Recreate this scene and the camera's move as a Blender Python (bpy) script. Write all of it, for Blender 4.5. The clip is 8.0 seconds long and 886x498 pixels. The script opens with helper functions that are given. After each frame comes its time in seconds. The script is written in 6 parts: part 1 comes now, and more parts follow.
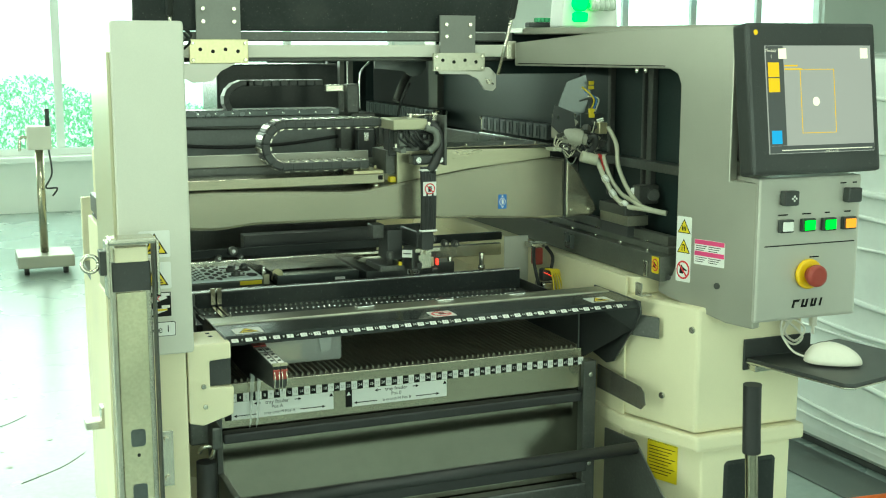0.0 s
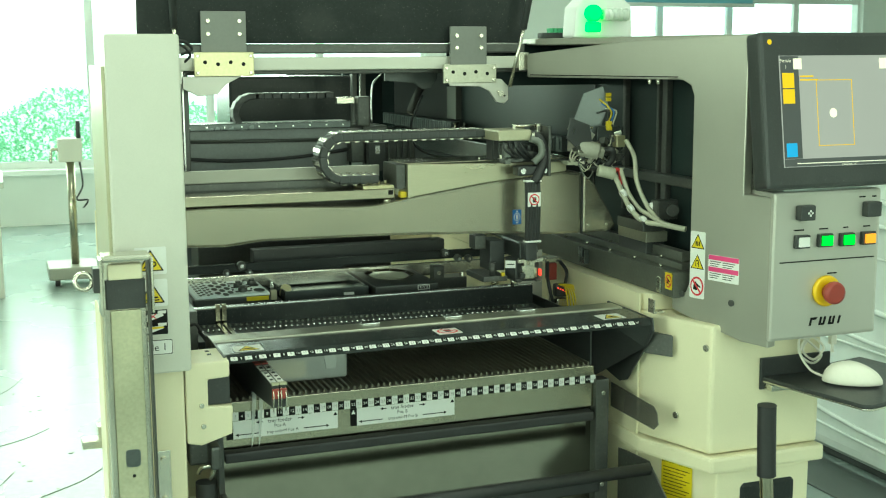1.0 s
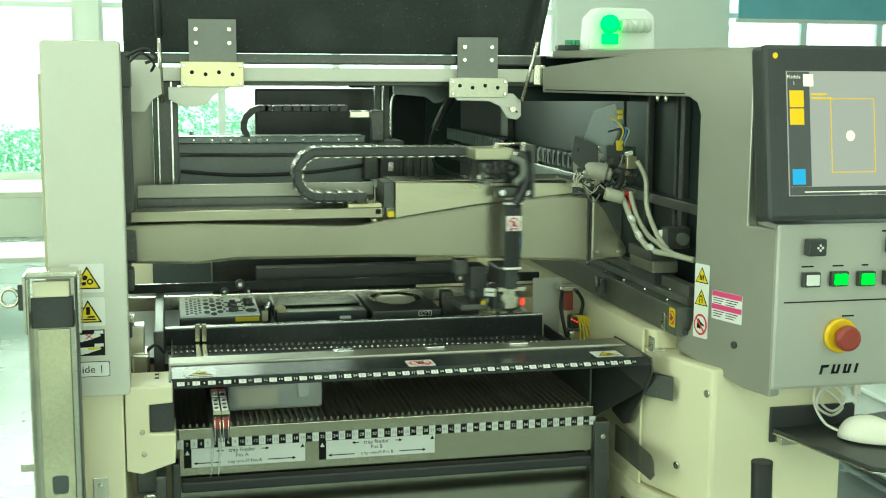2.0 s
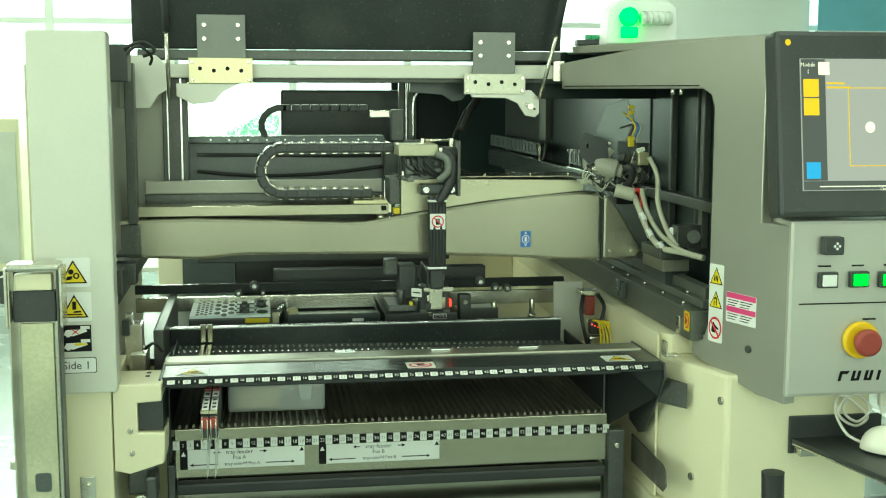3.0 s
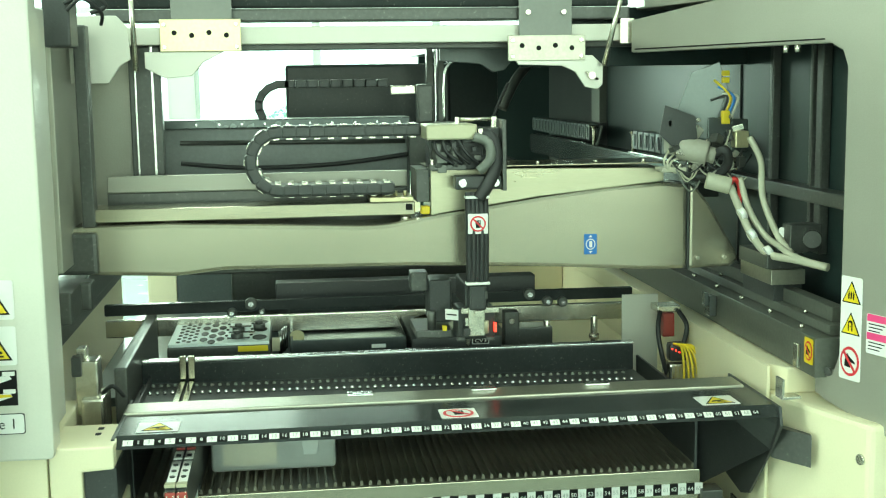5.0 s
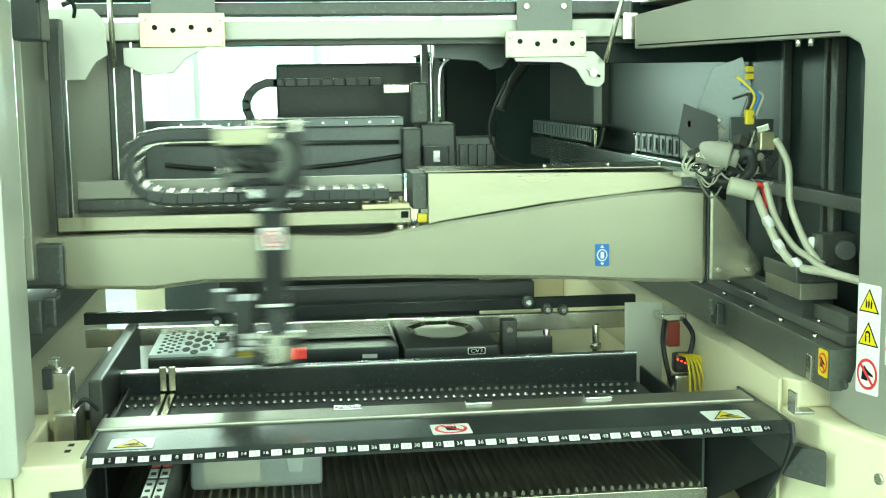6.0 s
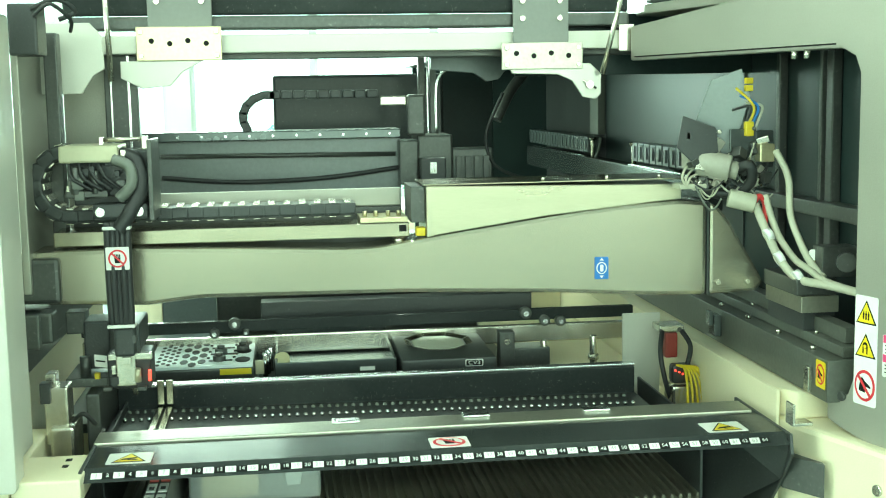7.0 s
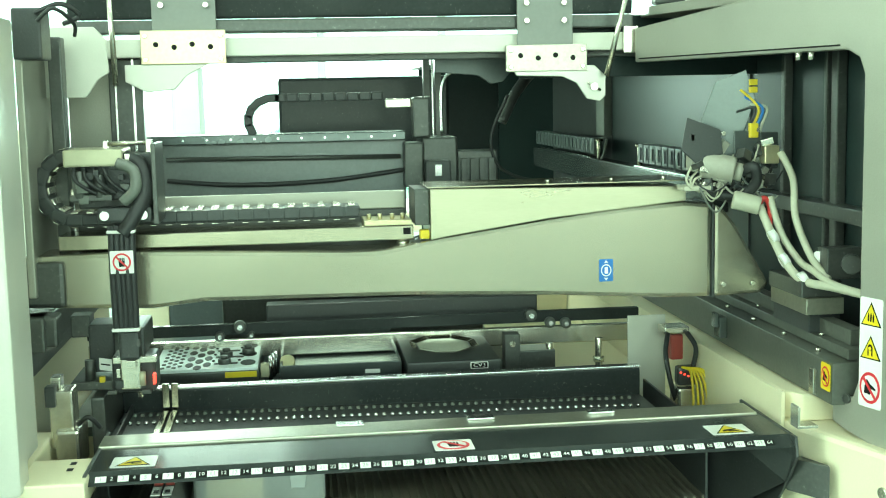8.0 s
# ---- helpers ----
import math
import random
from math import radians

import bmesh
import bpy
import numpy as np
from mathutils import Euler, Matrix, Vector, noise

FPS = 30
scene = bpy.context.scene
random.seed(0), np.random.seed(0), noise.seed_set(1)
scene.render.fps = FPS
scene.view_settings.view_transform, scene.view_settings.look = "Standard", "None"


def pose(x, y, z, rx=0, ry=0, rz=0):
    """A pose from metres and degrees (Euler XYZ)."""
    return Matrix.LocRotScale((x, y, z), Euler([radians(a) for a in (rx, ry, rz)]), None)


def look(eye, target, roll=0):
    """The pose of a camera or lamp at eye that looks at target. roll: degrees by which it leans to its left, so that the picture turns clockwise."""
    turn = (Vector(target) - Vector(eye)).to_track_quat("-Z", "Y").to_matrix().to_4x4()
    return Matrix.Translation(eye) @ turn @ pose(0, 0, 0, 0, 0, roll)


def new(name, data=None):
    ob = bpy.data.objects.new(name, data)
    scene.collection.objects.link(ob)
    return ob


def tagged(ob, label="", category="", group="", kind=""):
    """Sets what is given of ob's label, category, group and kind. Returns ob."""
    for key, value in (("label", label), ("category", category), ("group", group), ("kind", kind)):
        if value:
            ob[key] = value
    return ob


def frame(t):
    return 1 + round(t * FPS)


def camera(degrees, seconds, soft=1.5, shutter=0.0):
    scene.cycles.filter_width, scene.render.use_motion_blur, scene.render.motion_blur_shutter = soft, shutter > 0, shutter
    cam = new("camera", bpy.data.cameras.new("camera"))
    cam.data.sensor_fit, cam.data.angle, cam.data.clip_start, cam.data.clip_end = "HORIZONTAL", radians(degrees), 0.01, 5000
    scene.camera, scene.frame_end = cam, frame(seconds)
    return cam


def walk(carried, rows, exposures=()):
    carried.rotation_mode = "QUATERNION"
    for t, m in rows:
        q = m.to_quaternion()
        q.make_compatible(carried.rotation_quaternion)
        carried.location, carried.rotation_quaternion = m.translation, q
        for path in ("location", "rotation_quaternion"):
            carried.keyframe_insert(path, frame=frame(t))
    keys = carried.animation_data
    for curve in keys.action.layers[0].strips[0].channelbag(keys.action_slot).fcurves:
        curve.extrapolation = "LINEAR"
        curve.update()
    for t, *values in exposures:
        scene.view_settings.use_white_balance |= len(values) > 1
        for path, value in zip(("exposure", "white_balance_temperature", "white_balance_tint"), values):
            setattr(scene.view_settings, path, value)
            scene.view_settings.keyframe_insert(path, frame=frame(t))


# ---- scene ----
cam = camera(40.0, 8.0, soft=1.1, shutter=0.4)
PATH = [
    (0, (-0.433, -2.218, 1.462), (0.307, -0.39, 1.131), -0.0),
    (0.5, (-0.419, -2.216, 1.466), (0.309, -0.381, 1.143), -0.2),
    (1, (-0.355, -2.193, 1.465), (0.326, -0.339, 1.15), -0.3),
    (1.5, (-0.158, -2.162, 1.469), (0.396, -0.265, 1.158), -0.1),
    (3, (0.162, -2.092, 1.411), (0.459, -0.131, 1.153), 0.1),
    (3.5, (0.185, -2.077, 1.405), (0.457, -0.114, 1.14), -0.7),
    (4, (0.185, -1.938, 1.397), (0.454, 0.025, 1.128), -0.7),
    (4.5, (0.2, -1.734, 1.385), (0.454, 0.23, 1.111), -0.8),
    (6, (0.247, -1.512, 1.36), (0.487, 0.456, 1.098), -0.8),
    (6.5, (0.246, -1.506, 1.363), (0.489, 0.463, 1.105), -0.9),
    (7, (0.246, -1.512, 1.367), (0.492, 0.457, 1.117), -1.0),
    (7.5, (0.254, -1.514, 1.37), (0.492, 0.456, 1.121), -1.1),
    (8, (0.253, -1.512, 1.369), (0.484, 0.459, 1.121), -1.2),
]
walk(cam, [(t, look(eye, target, roll)) for t, eye, target, roll in PATH],
     [(0.0, 0.07, 7000, -26), (3.5, 0.13, 7200, -25), (4.5, 0.42, 6900, -26), (6.0, 0.78, 6500, -29), (8.0, 0.82, 6450, -30)])

# ---- exposure and light ----

world = bpy.data.worlds.new("sky")
scene.world = world
world.use_nodes = True
wn = world.node_tree.nodes
sky = wn.new("ShaderNodeTexSky")
sky.sky_type, sky.sun_disc = "NISHITA", False
sky.sun_elevation, sky.sun_rotation = radians(38), radians(20)
wn["Background"].inputs[1].default_value = 0.15
world.node_tree.links.new(sky.outputs[0], wn["Background"].inputs[0])
sun = new("sun", bpy.data.lights.new("sun", "SUN"))
sun.data.energy, sun.data.angle, sun.data.color = 2.5, radians(0.5), (1.0, 0.95, 0.86)
sun.matrix_world = look((0, 0, 0), (-0.27, -0.74, -0.62))


def area(name, eye, target, w, h, power, color=(1, 1, 1)):
    ob = new(name, bpy.data.lights.new(name, "AREA"))
    ob.data.shape, ob.data.size, ob.data.size_y = "RECTANGLE", w, h
    ob.data.energy, ob.data.color = power, color
    ob.matrix_world = look(eye, target)
    return ob


# daylight from far and inferred west windows; unseen fill lamps added behind camera, overhead
area("fill_light_front", (0.6, -5.4, 1.9), (0.6, 0, 1.2), 6.0, 1.8, 85, (0.97, 1.0, 0.96))
area("window_light_back", (0.3, 8.85, 2.2), (0.3, 0, 1.0), 9.0, 2.2, 330, (0.95, 1.0, 1.0))
area("window_light_west", (-6.9, -0.6, 1.8), (0.9, 0.0, 1.1), 6.0, 1.9, 300, (0.97, 1.0, 0.97))
area("overhead_fill_a", (-0.9, -1.2, 3.35), (-0.9, -1.2, 0), 0.3, 2.4, 26)
area("overhead_fill_b", (1.6, -1.2, 3.35), (1.6, -1.2, 0), 0.3, 2.4, 26)
area("overhead_fill_c", (0.4, 2.8, 3.35), (0.4, 2.8, 0), 2.4, 0.3, 40)


# ---- materials ----
def mk(name, color, rough=0.5, metal=0.0, var=0.12, scale=6.0, bump=0.02, fine=180.0, glow=0.0, glow_color=None, stretch=None, alpha=1.0, trans=0.0, coat=0.0):
    m = bpy.data.materials.new(name)
    m.use_nodes = True
    nt = m.node_tree
    n, ln = nt.nodes, nt.links
    b = n["Principled BSDF"]
    b.inputs["Metallic"].default_value = metal
    b.inputs["Roughness"].default_value = rough
    b.inputs["Alpha"].default_value = alpha
    b.inputs["Transmission Weight"].default_value = trans
    b.inputs["Coat Weight"].default_value = coat
    tc = n.new("ShaderNodeTexCoord")
    mp = n.new("ShaderNodeMapping")
    ln.new(tc.outputs["Object"], mp.inputs[0])
    if stretch:
        mp.inputs["Scale"].default_value = stretch
    big = n.new("ShaderNodeTexNoise")
    big.inputs["Scale"].default_value, big.inputs["Detail"].default_value = scale, 5
    ln.new(mp.outputs[0], big.inputs["Vector"])
    small = n.new("ShaderNodeTexNoise")
    small.inputs["Scale"].default_value, small.inputs["Detail"].default_value = fine, 3
    ln.new(mp.outputs[0], small.inputs["Vector"])
    ramp = n.new("ShaderNodeMapRange")
    ramp.inputs["From Min"].default_value, ramp.inputs["From Max"].default_value = 0.3, 0.7
    ramp.inputs["To Min"].default_value, ramp.inputs["To Max"].default_value = 1 - var, 1 + var * 0.6
    ln.new(big.outputs[0], ramp.inputs[0])
    ramp2 = n.new("ShaderNodeMapRange")
    ramp2.inputs["From Min"].default_value, ramp2.inputs["From Max"].default_value = 0.3, 0.7
    ramp2.inputs["To Min"].default_value, ramp2.inputs["To Max"].default_value = 1 - var * 0.4, 1 + var * 0.3
    ln.new(small.outputs[0], ramp2.inputs[0])
    mul = n.new("ShaderNodeMath")
    mul.operation = "MULTIPLY"
    ln.new(ramp.outputs[0], mul.inputs[0])
    ln.new(ramp2.outputs[0], mul.inputs[1])
    mix = n.new("ShaderNodeVectorMath")
    mix.operation = "SCALE"
    mix.inputs[0].default_value = color
    ln.new(mul.outputs[0], mix.inputs["Scale"])
    ln.new(mix.outputs[0], b.inputs["Base Color"])
    rr = n.new("ShaderNodeMapRange")
    rr.inputs["To Min"].default_value, rr.inputs["To Max"].default_value = max(0.02, rough * 0.75), min(1, rough * 1.25)
    ln.new(big.outputs[0], rr.inputs[0])
    ln.new(rr.outputs[0], b.inputs["Roughness"])
    if bump:
        bp = n.new("ShaderNodeBump")
        bp.inputs["Strength"].default_value, bp.inputs["Distance"].default_value = min(1, bump * 8), 0.0006
        ln.new(small.outputs[0], bp.inputs["Height"])
        ln.new(bp.outputs[0], b.inputs["Normal"])
    if glow:
        b.inputs["Emission Color"].default_value = (*(glow_color or color), 1)
        b.inputs["Emission Strength"].default_value = glow
    return m


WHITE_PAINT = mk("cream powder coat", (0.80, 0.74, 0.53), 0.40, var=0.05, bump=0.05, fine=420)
GREY_PAINT = mk("silver grey powder coat", (0.36, 0.355, 0.305), 0.34, 0.35, var=0.06, bump=0.05, fine=500)
POST_PAINT = mk("pale grey powder coat", (0.63, 0.62, 0.55), 0.36, 0.1, var=0.05, bump=0.04, fine=450)
PANEL_PAINT = mk("satin silver panel", (0.53, 0.52, 0.47), 0.32, 0.4, var=0.05, bump=0.03, fine=500)
BLACK_PLASTIC = mk("black plastic", (0.040, 0.043, 0.043), 0.38, var=0.2, bump=0.06, fine=300)
BLACK_GLOSS = mk("glossy black cover", (0.032, 0.036, 0.036), 0.20, var=0.2, bump=0.01)
DARK_METAL = mk("blackened steel", (0.095, 0.098, 0.092), 0.36, 0.5, var=0.25, bump=0.04)
RAIL_DARK = mk("oiled dark steel bed", (0.125, 0.13, 0.112), 0.42, 0.4, var=0.25, scale=9, bump=0.04)
DEEP_PANEL = mk("deep green black panel", (0.022, 0.034, 0.033), 0.30, 0.05, var=0.2, scale=3, bump=0.006)
PAPER_CREAM = mk("cream paper", (0.78, 0.68, 0.40), 0.7, var=0.06, bump=0.02)
DARK_PANEL = mk("dark painted panel", (0.095, 0.11, 0.11), 0.34, 0.1, var=0.2, scale=3, bump=0.02)
STEEL = mk("brushed steel", (0.40, 0.375, 0.29), 0.22, 1.0, var=0.07, stretch=(1, 8, 8), bump=0.015, fine=90)
GALV = mk("galvanised steel", (0.66, 0.64, 0.55), 0.24, 0.9, var=0.18, scale=14, bump=0.03)
RAIL_ZINC = mk("dull zinc rail", (0.47, 0.46, 0.38), 0.34, 0.85, var=0.2, scale=10, bump=0.03)
CAST = mk("machined casting", (0.405, 0.385, 0.305), 0.20, 0.75, var=0.05, stretch=(1, 6, 6), scale=4, bump=0.02)
PLATE = mk("yellowish zinc plate", (0.58, 0.53, 0.34), 0.3, 0.8, var=0.15, bump=0.02)
HINGE_GREY = mk("dark grey hinge paint", (0.20, 0.205, 0.19), 0.4, 0.2, var=0.08, bump=0.03)
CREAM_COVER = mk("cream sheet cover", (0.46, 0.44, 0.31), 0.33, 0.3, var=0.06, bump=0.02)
RUBBER = mk("ribbed black rubber", (0.026, 0.027, 0.028), 0.5, var=0.2, bump=0.05)
BED_BROWN = mk("dark brown moulded bed", (0.22, 0.205, 0.155), 0.34, var=0.25, bump=0.05)
STICKER_WHITE = mk("white label film", (0.80, 0.80, 0.77), 0.35, var=0.04, bump=0)
STICKER_YELLOW = mk("yellow label film", (0.78, 0.60, 0.03), 0.35, var=0.04, bump=0)
STICKER_BLACK = mk("black print", (0.012, 0.012, 0.012), 0.4, var=0.1, bump=0)
STICKER_RED = mk("red print", (0.62, 0.03, 0.05), 0.4, var=0.06, bump=0)
STICKER_PINK = mk("pink print", (0.72, 0.06, 0.22), 0.4, var=0.06, bump=0)
STICKER_BLUE = mk("blue label film", (0.03, 0.16, 0.52), 0.35, var=0.06, bump=0)
CABLE_WHITE = mk("cream cable sleeve", (0.47, 0.46, 0.36), 0.45, var=0.1, bump=0.05)
CABLE_YELLOW = mk("yellow cable sleeve", (0.72, 0.55, 0.03), 0.4, var=0.1, bump=0.02)
CABLE_RED = mk("red cable sleeve", (0.5, 0.03, 0.03), 0.4, var=0.1, bump=0.02)
CABLE_ORANGE = mk("orange hose", (0.8, 0.16, 0.03), 0.4, var=0.1, bump=0.02)
MOUSE_PLASTIC = mk("ivory mouse plastic", (0.78, 0.75, 0.66), 0.32, var=0.04, bump=0.02)
RED_PLASTIC = mk("red plastic", (0.30, 0.045, 0.035), 0.4, var=0.06, bump=0.01)
YELLOW_PLASTIC = mk("yellow plastic", (0.80, 0.50, 0.02), 0.4, var=0.06, bump=0.01)
GLOW_GREEN = mk("lit green button", (0.1, 0.8, 0.1), 0.3, glow=1.5, glow_color=(0.02, 1.0, 0.01), bump=0)
GLOW_ORANGE = mk("lit orange button", (0.8, 0.35, 0.05), 0.3, glow=0.7, glow_color=(1.0, 0.28, 0.01), bump=0)
GLOW_RED = mk("lit red lamp", (0.8, 0.05, 0.05), 0.3, glow=2.0, glow_color=(1.0, 0.04, 0.03), bump=0)
GLOW_TOWER = mk("lit green signal lens", (0.1, 0.8, 0.2), 0.2, glow=2.4, glow_color=(0.01, 1.0, 0.06), bump=0)
LENS_CLEAR = mk("clear grey signal lens", (0.6, 0.66, 0.6), 0.2, var=0.05, bump=0, glow=0.0)
SCREEN = mk("lit grey screen", (0.06, 0.06, 0.06), 0.42, glow=0.55, glow_color=(0.68, 0.66, 0.68), var=0.05, bump=0)
SCREEN_DARK = mk("lit dark screen band", (0.03, 0.03, 0.03), 0.42, glow=0.10, glow_color=(0.5, 0.55, 0.6), bump=0)
SCREEN_YELLOW = mk("lit yellow screen tile", (0.2, 0.13, 0.0), 0.42, glow=0.85, glow_color=(1.0, 0.62, 0.02), bump=0)
SCREEN_BLUE = mk("lit blue screen tile", (0.0, 0.08, 0.2), 0.42, glow=0.8, glow_color=(0.05, 0.45, 0.95), bump=0)
SCREEN_WHITE = mk("lit pale screen mark", (0.3, 0.3, 0.3), 0.2, glow=0.9, glow_color=(1.0, 0.95, 0.8), bump=0)
COVER_STEEL = mk("satin steel cover", (0.44, 0.42, 0.31), 0.30, 0.85, var=0.06, stretch=(1, 6, 6), bump=0.012, fine=90)
LOWER_STEEL = mk("dark polished steel plate", (0.30, 0.29, 0.235), 0.13, 1.0, var=0.12, scale=3, bump=0.006, fine=60)
# the arm's yellowish light and reflection are put into this zinc colour
ARM_ZINC = mk("zinc with yellow light in colour", (0.78, 0.74, 0.53), 0.22, 0.7, var=0.22, scale=5, bump=0.02)
ALU = mk("bright aluminium", (0.72, 0.73, 0.72), 0.24, 1.0, var=0.1, bump=0.02)
# pale non-metal colour stands for the bright window mirrored in the plate
POLISHED_GLARE = mk("polished nozzle plate, window glare in colour", (0.86, 0.93, 0.93), 0.30, 0.0, var=0.06, bump=0.01)
MOTOR_GREY = mk("grey beige plastic", (0.36, 0.35, 0.29), 0.45, var=0.12, bump=0.04)
SHIELD = mk("dull steel sheet", (0.13, 0.145, 0.145), 0.26, 0.7, var=0.15, bump=0.02)
DUCT_GREY = mk("grey corrugated plastic", (0.16, 0.17, 0.15), 0.45, var=0.1, bump=0.03)
CLEAR = mk("clear plastic", (0.86, 0.89, 0.85), 0.14, var=0.05, bump=0, alpha=0.46)
SMOKE = mk("smoked clear acrylic", (0.10, 0.095, 0.085), 0.12, var=0.1, bump=0, alpha=0.72)
FLOOR_PAINT = mk("glossy pale green epoxy floor", (0.28, 0.335, 0.325), 0.27, var=0.12, scale=1.3, bump=0.01, fine=40)
WALL_PAINT = mk("white wall paint", (0.78, 0.80, 0.76), 0.6, var=0.04, scale=2, bump=0.03)
CEIL_PAINT = mk("white ceiling", (0.8, 0.8, 0.78), 0.8, var=0.03, bump=0.02)
FRAME_PAINT = mk("white window frame", (0.76, 0.78, 0.76), 0.4, var=0.03, bump=0.01)
BLIND_BLUE = mk("pale blue blind", (0.22, 0.50, 0.62), 0.6, var=0.06, bump=0.02)
LEAF_GREEN = mk("green foliage", (0.26, 0.44, 0.29), 0.6, var=0.3, bump=0.05)
tl = LEAF_GREEN.node_tree
tr_n, mx = tl.nodes.new("ShaderNodeBsdfTranslucent"), tl.nodes.new("ShaderNodeMixShader")
tr_n.inputs[0].default_value = (0.55, 0.88, 0.62, 1)
mx.inputs[0].default_value = 0.8
tl.links.new(tl.nodes["Principled BSDF"].outputs[0], mx.inputs[1])
tl.links.new(tr_n.outputs[0], mx.inputs[2])
tl.links.new(mx.outputs[0], tl.nodes["Material Output"].inputs[0])
GREEN_CLOTH = mk("green netting", (0.10, 0.42, 0.20), 0.7, var=0.2, bump=0.04)
WRAP = mk("white wrapping film", (0.75, 0.78, 0.77), 0.18, var=0.08, scale=3, bump=0.1, fine=20)



def dusty(m, amount=0.35, size=260.0, cut=0.66):
    """Pale dust specks and faint wipe marks over a dark material."""
    nt = m.node_tree
    b = nt.nodes["Principled BSDF"]
    old = b.inputs["Base Color"].links[0].from_socket
    tc = nt.nodes.new("ShaderNodeTexCoord")
    spots, wipes = nt.nodes.new("ShaderNodeTexNoise"), nt.nodes.new("ShaderNodeTexNoise")
    spots.inputs["Scale"].default_value, spots.inputs["Detail"].default_value = size, 2
    wipes.inputs["Scale"].default_value, wipes.inputs["Detail"].default_value = 7.0, 6
    r1, r2 = nt.nodes.new("ShaderNodeMapRange"), nt.nodes.new("ShaderNodeMapRange")
    r1.inputs["From Min"].default_value, r1.inputs["From Max"].default_value, r1.inputs["To Max"].default_value = cut, cut + 0.12, amount
    r2.inputs["From Min"].default_value, r2.inputs["From Max"].default_value, r2.inputs["To Max"].default_value = 0.55, 0.8, amount * 0.25
    add = nt.nodes.new("ShaderNodeMath")
    mix = nt.nodes.new("ShaderNodeMix")
    mix.data_type = "RGBA"
    mix.inputs["B"].default_value = (0.30, 0.31, 0.28, 1)
    for n in (spots, wipes):
        nt.links.new(tc.outputs["Object"], n.inputs["Vector"])
    nt.links.new(spots.outputs[0], r1.inputs[0])
    nt.links.new(wipes.outputs[0], r2.inputs[0])
    nt.links.new(r1.outputs[0], add.inputs[0])
    nt.links.new(r2.outputs[0], add.inputs[1])
    nt.links.new(add.outputs[0], mix.inputs["Factor"])
    nt.links.new(old, mix.inputs["A"])
    nt.links.new(mix.outputs["Result"], b.inputs["Base Color"])


for gloss, level in ((BLACK_GLOSS, 0.22), (DEEP_PANEL, 0.15), (STICKER_BLACK, 0.1), (FLOOR_PAINT, 0.35)):
    gloss.node_tree.nodes["Principled BSDF"].inputs["Specular IOR Level"].default_value = level

dusty(BLACK_GLOSS, 0.3)
dusty(DARK_METAL, 0.3, 180)
dusty(BED_BROWN, 0.3, 220, 0.62)
dusty(BLACK_PLASTIC, 0.18)
dusty(DARK_PANEL, 0.2, 120)

# ---- mesh helpers ----
def join(bm, tmp, slot=0):
    for f in tmp.faces:
        f.material_index = slot
    me = bpy.data.meshes.new("t")
    tmp.to_mesh(me)
    bm.from_mesh(me)
    bpy.data.meshes.remove(me)
    tmp.free()
    return bm


def box(x0, x1, y0, y1, z0, z1, bev=0.002, bm=None, seg=2, slot=0, m=None):
    tmp = bmesh.new()
    bmesh.ops.create_cube(tmp, size=1)
    for v in tmp.verts:
        v.co = Vector(((x0 + x1) / 2 + v.co.x * (x1 - x0), (y0 + y1) / 2 + v.co.y * (y1 - y0), (z0 + z1) / 2 + v.co.z * (z1 - z0)))
    b = min(bev, 0.45 * min(abs(x1 - x0), abs(y1 - y0), abs(z1 - z0)))
    if b > 0.0003:
        bmesh.ops.bevel(tmp, geom=tmp.edges[:], offset=b, segments=seg, affect="EDGES", profile=0.6)
    if m is not None:
        tmp.transform(m)
    return join(bm if bm is not None else bmesh.new(), tmp, slot)


def prism(poly, axis, a, b, bev=0.0015, bm=None, slot=0, m=None):
    """A polygon of (u, v) swept along an axis: x: (y, z); y: (x, z); z: (x, y)."""
    def place(u, v, w):
        return {"x": (w, u, v), "y": (u, w, v), "z": (u, v, w)}[axis]
    tmp = bmesh.new()
    lo = [tmp.verts.new(place(u, v, a)) for u, v in poly]
    hi = [tmp.verts.new(place(u, v, b)) for u, v in poly]
    tmp.faces.new(lo)
    tmp.faces.new(hi)
    for i in range(len(poly)):
        j = (i + 1) % len(poly)
        tmp.faces.new((lo[i], lo[j], hi[j], hi[i]))
    bmesh.ops.recalc_face_normals(tmp, faces=tmp.faces[:])
    if bev > 0.0003:
        bmesh.ops.bevel(tmp, geom=tmp.edges[:], offset=bev, segments=2, affect="EDGES", profile=0.6)
    if m is not None:
        tmp.transform(m)
    return join(bm if bm is not None else bmesh.new(), tmp, slot)


def cyl(p0, p1, r, seg=16, bm=None, r2=None, bev=0.0, slot=0, m=None):
    p0, p1 = Vector(p0), Vector(p1)
    d = p1 - p0
    tmp = bmesh.new()
    bmesh.ops.create_cone(tmp, cap_ends=True, segments=seg, radius1=r, radius2=r if r2 is None else r2, depth=d.length)
    if bev:
        rim = [e for e in tmp.edges if abs(e.verts[0].co.z - e.verts[1].co.z) < 1e-6]
        bmesh.ops.bevel(tmp, geom=rim, offset=bev, segments=2, affect="EDGES", profile=0.6)
    for f in tmp.faces:
        f.smooth = len(f.verts) == 4
    tmp.transform(Matrix.Translation((p0 + p1) / 2) @ d.to_track_quat("Z", "Y").to_matrix().to_4x4())
    if m is not None:
        tmp.transform(m)
    return join(bm if bm is not None else bmesh.new(), tmp, slot)


